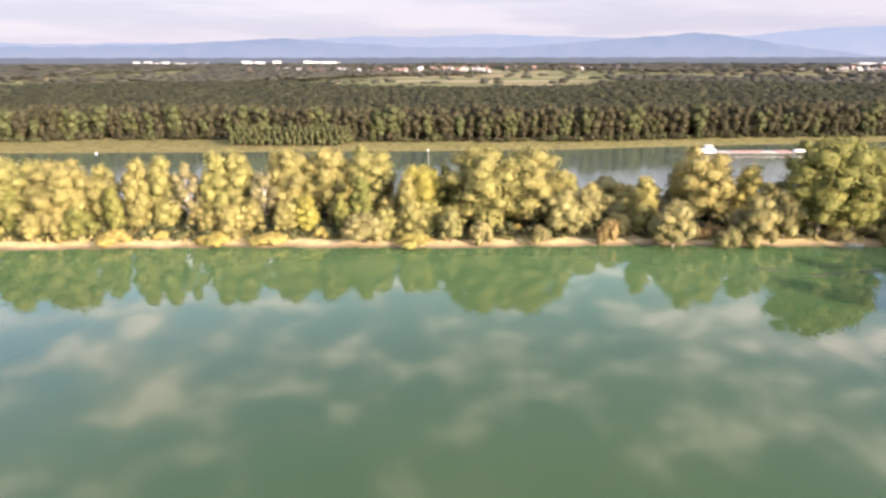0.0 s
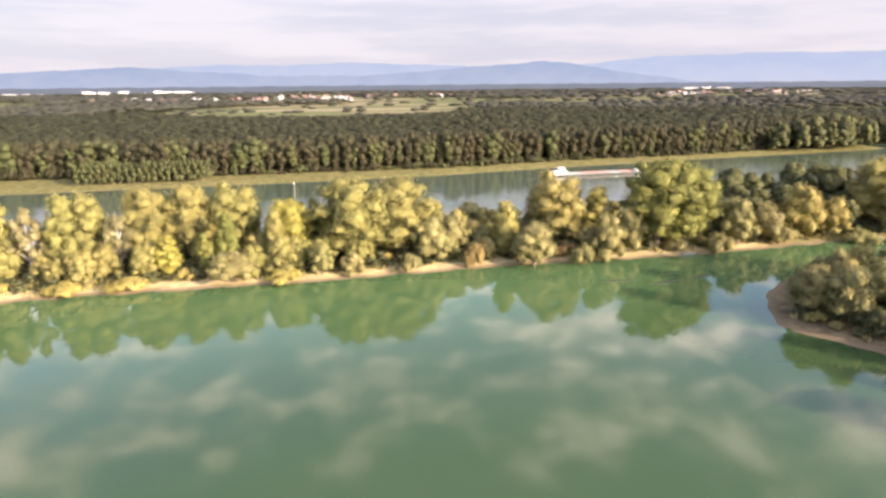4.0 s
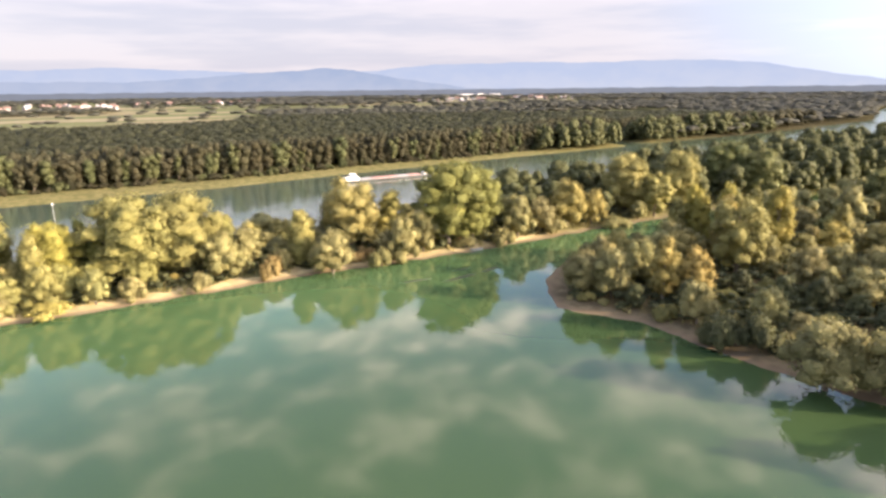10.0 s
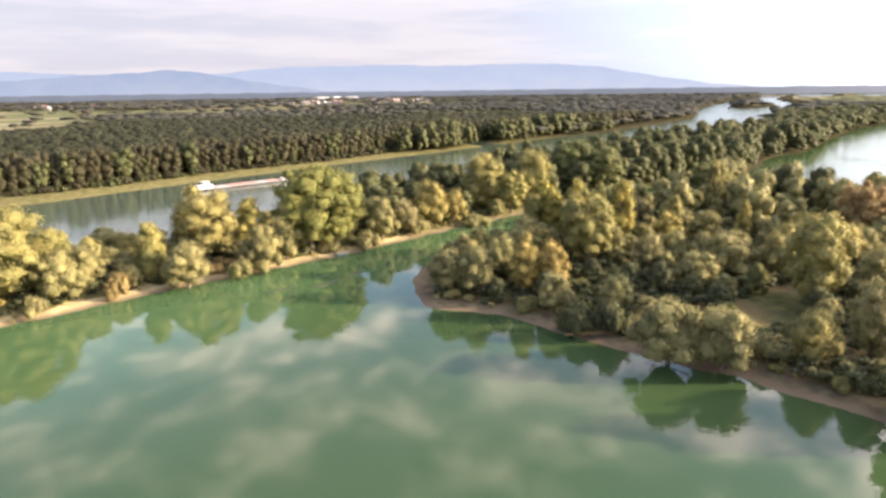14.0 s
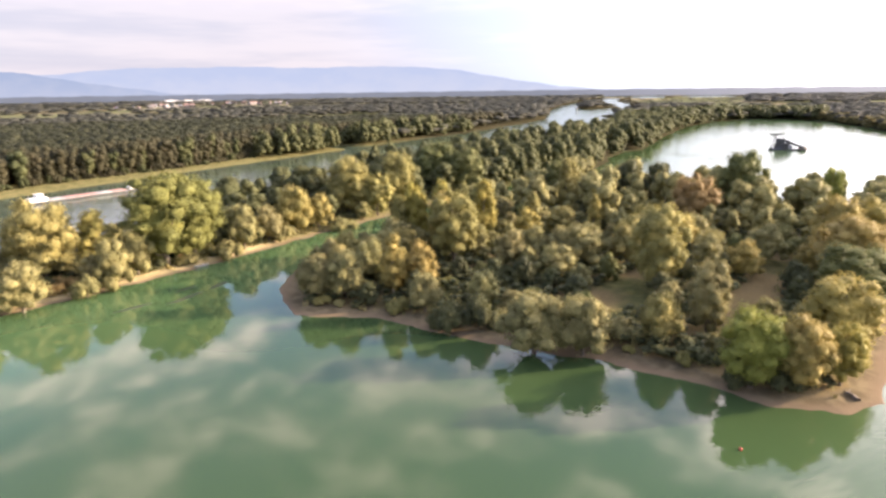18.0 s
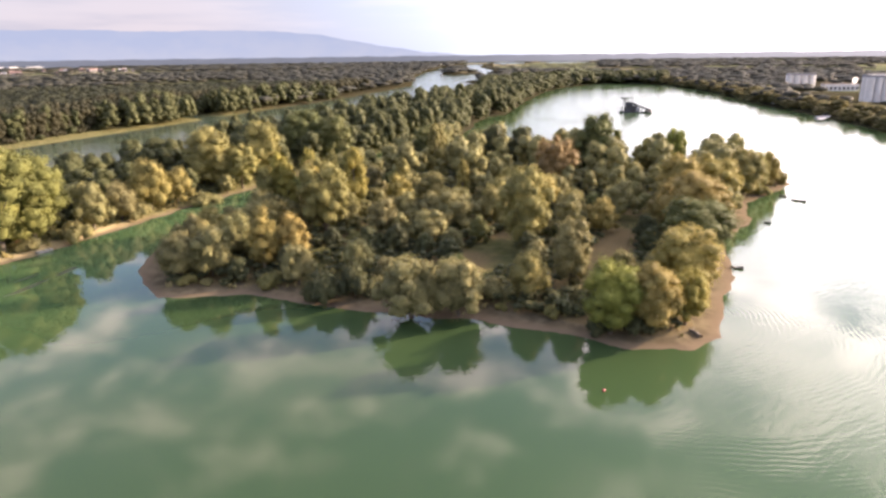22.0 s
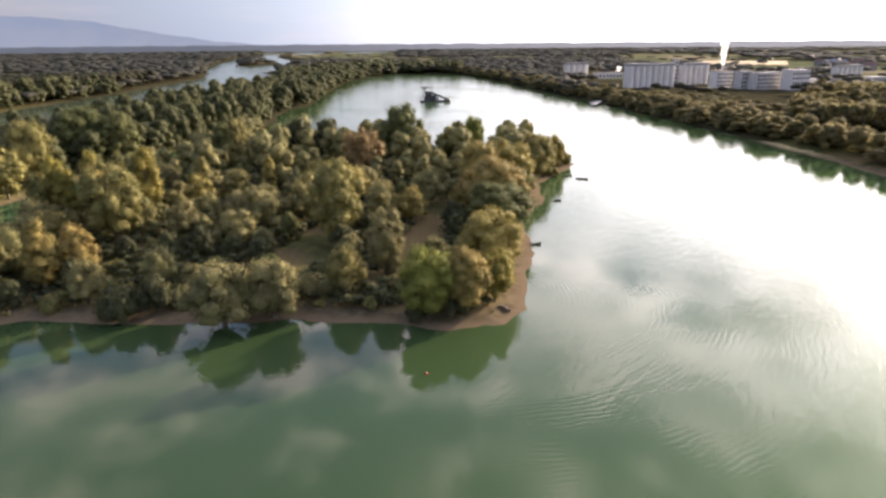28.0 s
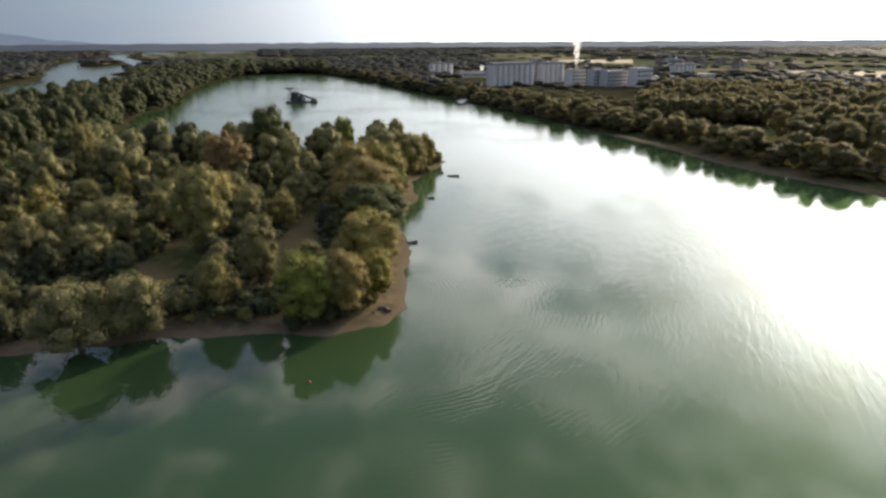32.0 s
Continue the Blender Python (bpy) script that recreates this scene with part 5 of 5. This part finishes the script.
STUBBLE = plain_material("stubble", (0.42, 0.32, 0.17), (0.34, 0.26, 0.14), 0.95, 0, 0.04)


def stubble_field(corners, label):
    """A harvested field, a sheet that follows the ground between four corners."""
    a, b, c, d = (np.array(p, float) for p in corners)
    k = 25
    u, w = np.meshgrid(np.linspace(0, 1, k), np.linspace(0, 1, k), indexing="ij")
    u, w = u.ravel()[:, None], w.ravel()[:, None]
    xy = a * (1 - u) * (1 - w) + b * u * (1 - w) + c * u * w + d * (1 - u) * w
    v = np.concatenate([xy, np.asarray(land(xy[:, 0], xy[:, 1]))[:, None] + 0.35], 1)
    q = [(i * k + j, (i + 1) * k + j, (i + 1) * k + j + 1, i * k + j + 1) for i in range(k - 1) for j in range(k - 1)]
    tagged(new("stubble_field", mesh_from("stubble_field", v, q, [STUBBLE])), label, "field", kind="structure")


stubble_field([(860, -548), (805, -690), (985, -800), (1033, -655)], "harvested straw-coloured field behind the far bank")
stubble_field([(1480, -400), (1450, -560), (1720, -660), (1760, -470)], "pale harvested field far out on the plain")

chimney = thing("chimney", 834, -248, 1.8, 0, "slim pale works chimney with a steel cap", "chimney")
part("shaft", drum(0, 0, -0.5, 1.6, 20, 1.1, 14), PALE_CONCRETE, chimney)
part("cap", drum(0, 0, 19.5, 1.25, 0.8, 1.2, 14), DARK_STEEL, chimney)

m, n = material("steam")
geo = n.add("ShaderNodeNewGeometry")
veil = n.add("ShaderNodeBsdfDiffuse", {"Color": (0.98, 0.98, 0.98, 1)})
thru = n.add("ShaderNodeBsdfTranslucent", {"Color": (0.98, 0.98, 0.98, 1)})
gone = n.add("ShaderNodeBsdfTransparent")
body = n.add("ShaderNodeMixShader", {0: 0.9, 1: veil, 2: thru})
finish(n, n.add("ShaderNodeMixShader", {0: n.range(n.noise((geo, "Position"), 0.35, 4.0), 0.35, 0.65, 0.06, 0.5), 1: gone, 2: body}))
STEAM = m


def plume(x, y, z, tall, wide, lean, seed, words):
    """Steam as a lumpy, widening veil that rises and leans."""
    sides, rings, v, q = 20, 30, [], []
    for k in range(rings):
        f = k / (rings - 1)
        for s in range(sides):
            a = 6.2832 * s / sides
            lump = 1 + 0.45 * noise.noise(Vector((math.cos(a) * 1.3, math.sin(a) * 1.3, f * tall * 0.22 + seed * 7))) + 0.2 * noise.noise(Vector((math.cos(a) * 3, math.sin(a) * 3, f * tall * 0.6)))
            rad = (0.7 + wide * f ** 0.8) * lump * (1 if k < rings - 1 else 0.3)
            v.append((lean * f ** 1.4 + rad * math.cos(a), rad * math.sin(a), tall * f))
            if k:
                q.append(((k - 1) * sides + s, (k - 1) * sides + (s + 1) % sides, k * sides + (s + 1) % sides, k * sides + s))
    ob = new("steam_plume", mesh_from("steam_plume", v, q, [STEAM], True))
    ob.location = (x, y, z)
    tagged(ob, words, "steam")


plume(834, -248, 20.5, 46, 6.5, 3, 1, "white steam plume rising from the works chimney")
plume(1000, -150, 4, 13, 3.2, -14, 2, "pale smoke drifting above the works yard")

# landing stage on the far bank
stage = thing("landing_stage", 592, -75, 0.0, -16, "long grey landing stage along the far lake shore", "jetty")
part("deck", box(0, 0, 0.7, 56, 4.5, 0.4, 0.05), CONCRETE, stage)
for k in range(8):
    part("pile", drum(-24.5 + 7 * k, 1.7, -2.5, 0.35, 4.2, None, 8), DARK_STEEL, stage)
part("barge", box(4, 4.8, -0.2, 30, 3.6, 1.2, 0.2), GREY_STEEL, stage, "grey pontoon alongside")

# ---------------------------------------------------------------- driftwood and snags round the island


def snag(x, y, length, turn, words, seed):
    g = random.Random(seed)
    ob = thing("driftwood", x, y, max(0.05, float(land([x], [y])[0])), turn, words, "driftwood", "driftwood")
    pts = [(-length / 2 + length * k / 4, g.uniform(-0.25, 0.25), 0.12 + g.uniform(-0.1, 0.25)) for k in range(5)]
    for name, (p, r, sides) in (("log", (pts, [0.42, 0.4, 0.34, 0.28, 0.14], 8)), ("branch", ([pts[2], (pts[2][0] + 1.0, 0.9, 0.7)], [0.18, 0.06], 5)), ("branch", ([pts[3], (pts[3][0] + 0.8, -0.8, 0.55)], [0.14, 0.05], 5))):
        v, q = tube(p, r, sides)
        child = new(name, mesh_from(name, v, q, [DEAD_WOOD], True))
        child.parent = ob


for k, (x, y, length, turn) in enumerate(((255.5, -29, 5, 70), (262, -24.5, 2.6, 60), (218, -17.5, 1.8, 75), (167, -8.6, 3.0, 100), (121.5, -1.2, 3.2, 35))):
    snag(x, y, length, turn, "grey driftwood log lying in the shallows off the island" if k < 4 else "bare grey driftwood log lying on the sandy point", k)

# ---------------------------------------------------------------- villages on the plain


def cottage(x, y, turn, sx, sy, tall, roof, wall, words):
    ob = thing("house", x, y, float(land([x], [y])[0]), turn, words, "house")
    body = part("wall", box(0, 0, -0.3, sx, sy, tall + 0.3), wall, ob)
    bm = bmesh.new()
    a = [bm.verts.new((u * (sx / 2 + 0.4), v * (sy / 2 + 0.5), tall)) for u, v in ((-1, -1), (1, -1), (1, 1), (-1, 1))]
    b = [bm.verts.new((u * (sx / 2 + 0.4), 0, tall + sy * 0.48)) for u in (-1, 1)]
    for f in ((a[0], a[1], b[1], b[0]), (a[2], a[3], b[0], b[1]), (a[1], a[2], b[1]), (a[3], a[0], b[0]), (a[3], a[2], a[1], a[0])):
        bm.faces.new(f)
    part("roof", bm, roof, ob)
    for k in (-1, 1):
        part("window", box(k * sx * 0.25, -sy / 2 - 0.03, tall * 0.45, sx * 0.16, 0.06, tall * 0.3), DARK_GLASS, body)
    return ob


village = random.Random(23)
for cx, cy, wide, deep, number in ((-250, 2150, 420, 130, 34), (300, 2500, 380, 120, 26), (1700, 2350, 330, 150, 34), (1330, 2080, 200, 60, 10), (1250, -620, 160, 60, 12)):
    for _ in range(number):
        tiled = village.random() < 0.7
        cottage(cx + village.uniform(-wide, wide), cy + village.uniform(-deep, deep), village.uniform(0, 180), village.uniform(12, 19), village.uniform(9, 13), village.uniform(6, 10),
                ROOF_TILE if tiled else ROOF_GREY, VILLAGE_WALL, "pale rendered village house with a red tiled roof" if tiled else "pale rendered village house with a grey roof")
for k in range(30):
    x = -1240 + 26 * k + village.uniform(-10, 10) if k < 22 else -1500 - 60 * (k - 22)
    y = 4330 + village.uniform(-60, 60) - 0.12 * abs(x + 700)
    wide, tall = (village.uniform(30, 60), village.choice((8, 12, 14, 18, 22))) if k < 22 else (village.uniform(20, 40), village.choice((12, 18)))
    works_hall(x, y, village.uniform(-12, 12), wide, 40, tall, HALL_PAINT, HALL_PAINT, "large white distribution hall far out on the plain", 3, 1)
for k in range(9):
    works_hall(2180 + 45 * k + village.uniform(-15, 15), 3500 + village.uniform(-90, 90), village.uniform(-40, 0), village.uniform(30, 60), 30, village.choice((9, 12, 16)), HALL_PAINT, HALL_PAINT, "pale factory hall far out on the plain", 3, 1)
works_hall(1319, 2055, 20, 26, 16, 10, PALE_CONCRETE, ROOF_GREY, "white hall at the edge of the woods", 4, 1)


# floating weed beds off the spit


def weed_mat(x, y, sx, sy, turn, seed):
    g = random.Random(seed)
    bm = bmesh.new()
    ring = []
    for k in range(36):
        a = 6.2832 * k / 36
        f = 1 + 0.28 * noise.noise(Vector((math.cos(a) * 1.7, math.sin(a) * 1.7, seed * 3.3))) + g.uniform(-0.12, 0.12)
        ring.append((sx * f * math.cos(a), sy * f * math.sin(a)))
    low = [bm.verts.new((u, v, -0.05)) for u, v in ring]
    high = [bm.verts.new((u * 0.97, v * 0.97, 0.02)) for u, v in ring]
    for k in range(36):
        bm.faces.new((low[k], low[(k + 1) % 36], high[(k + 1) % 36], high[k]))
    bm.faces.new(high)
    ob = part("weed_bed", bm, WEED, None, "brown water weed floating at the surface")
    ob.matrix_world = pose(x, y, 0, 0, 0, turn)
    tagged(ob, category="water weed", group="weed beds")


for k, (x, y, sx, sy, turn) in enumerate(((92, 145, 6, 1.0, 10), (80, 149, 5, 0.8, -5), (104, 147.5, 4, 0.9, 15), (97, 152, 3.5, 0.6, 5))):
    weed_mat(x, y, sx, sy, turn, k + 2)
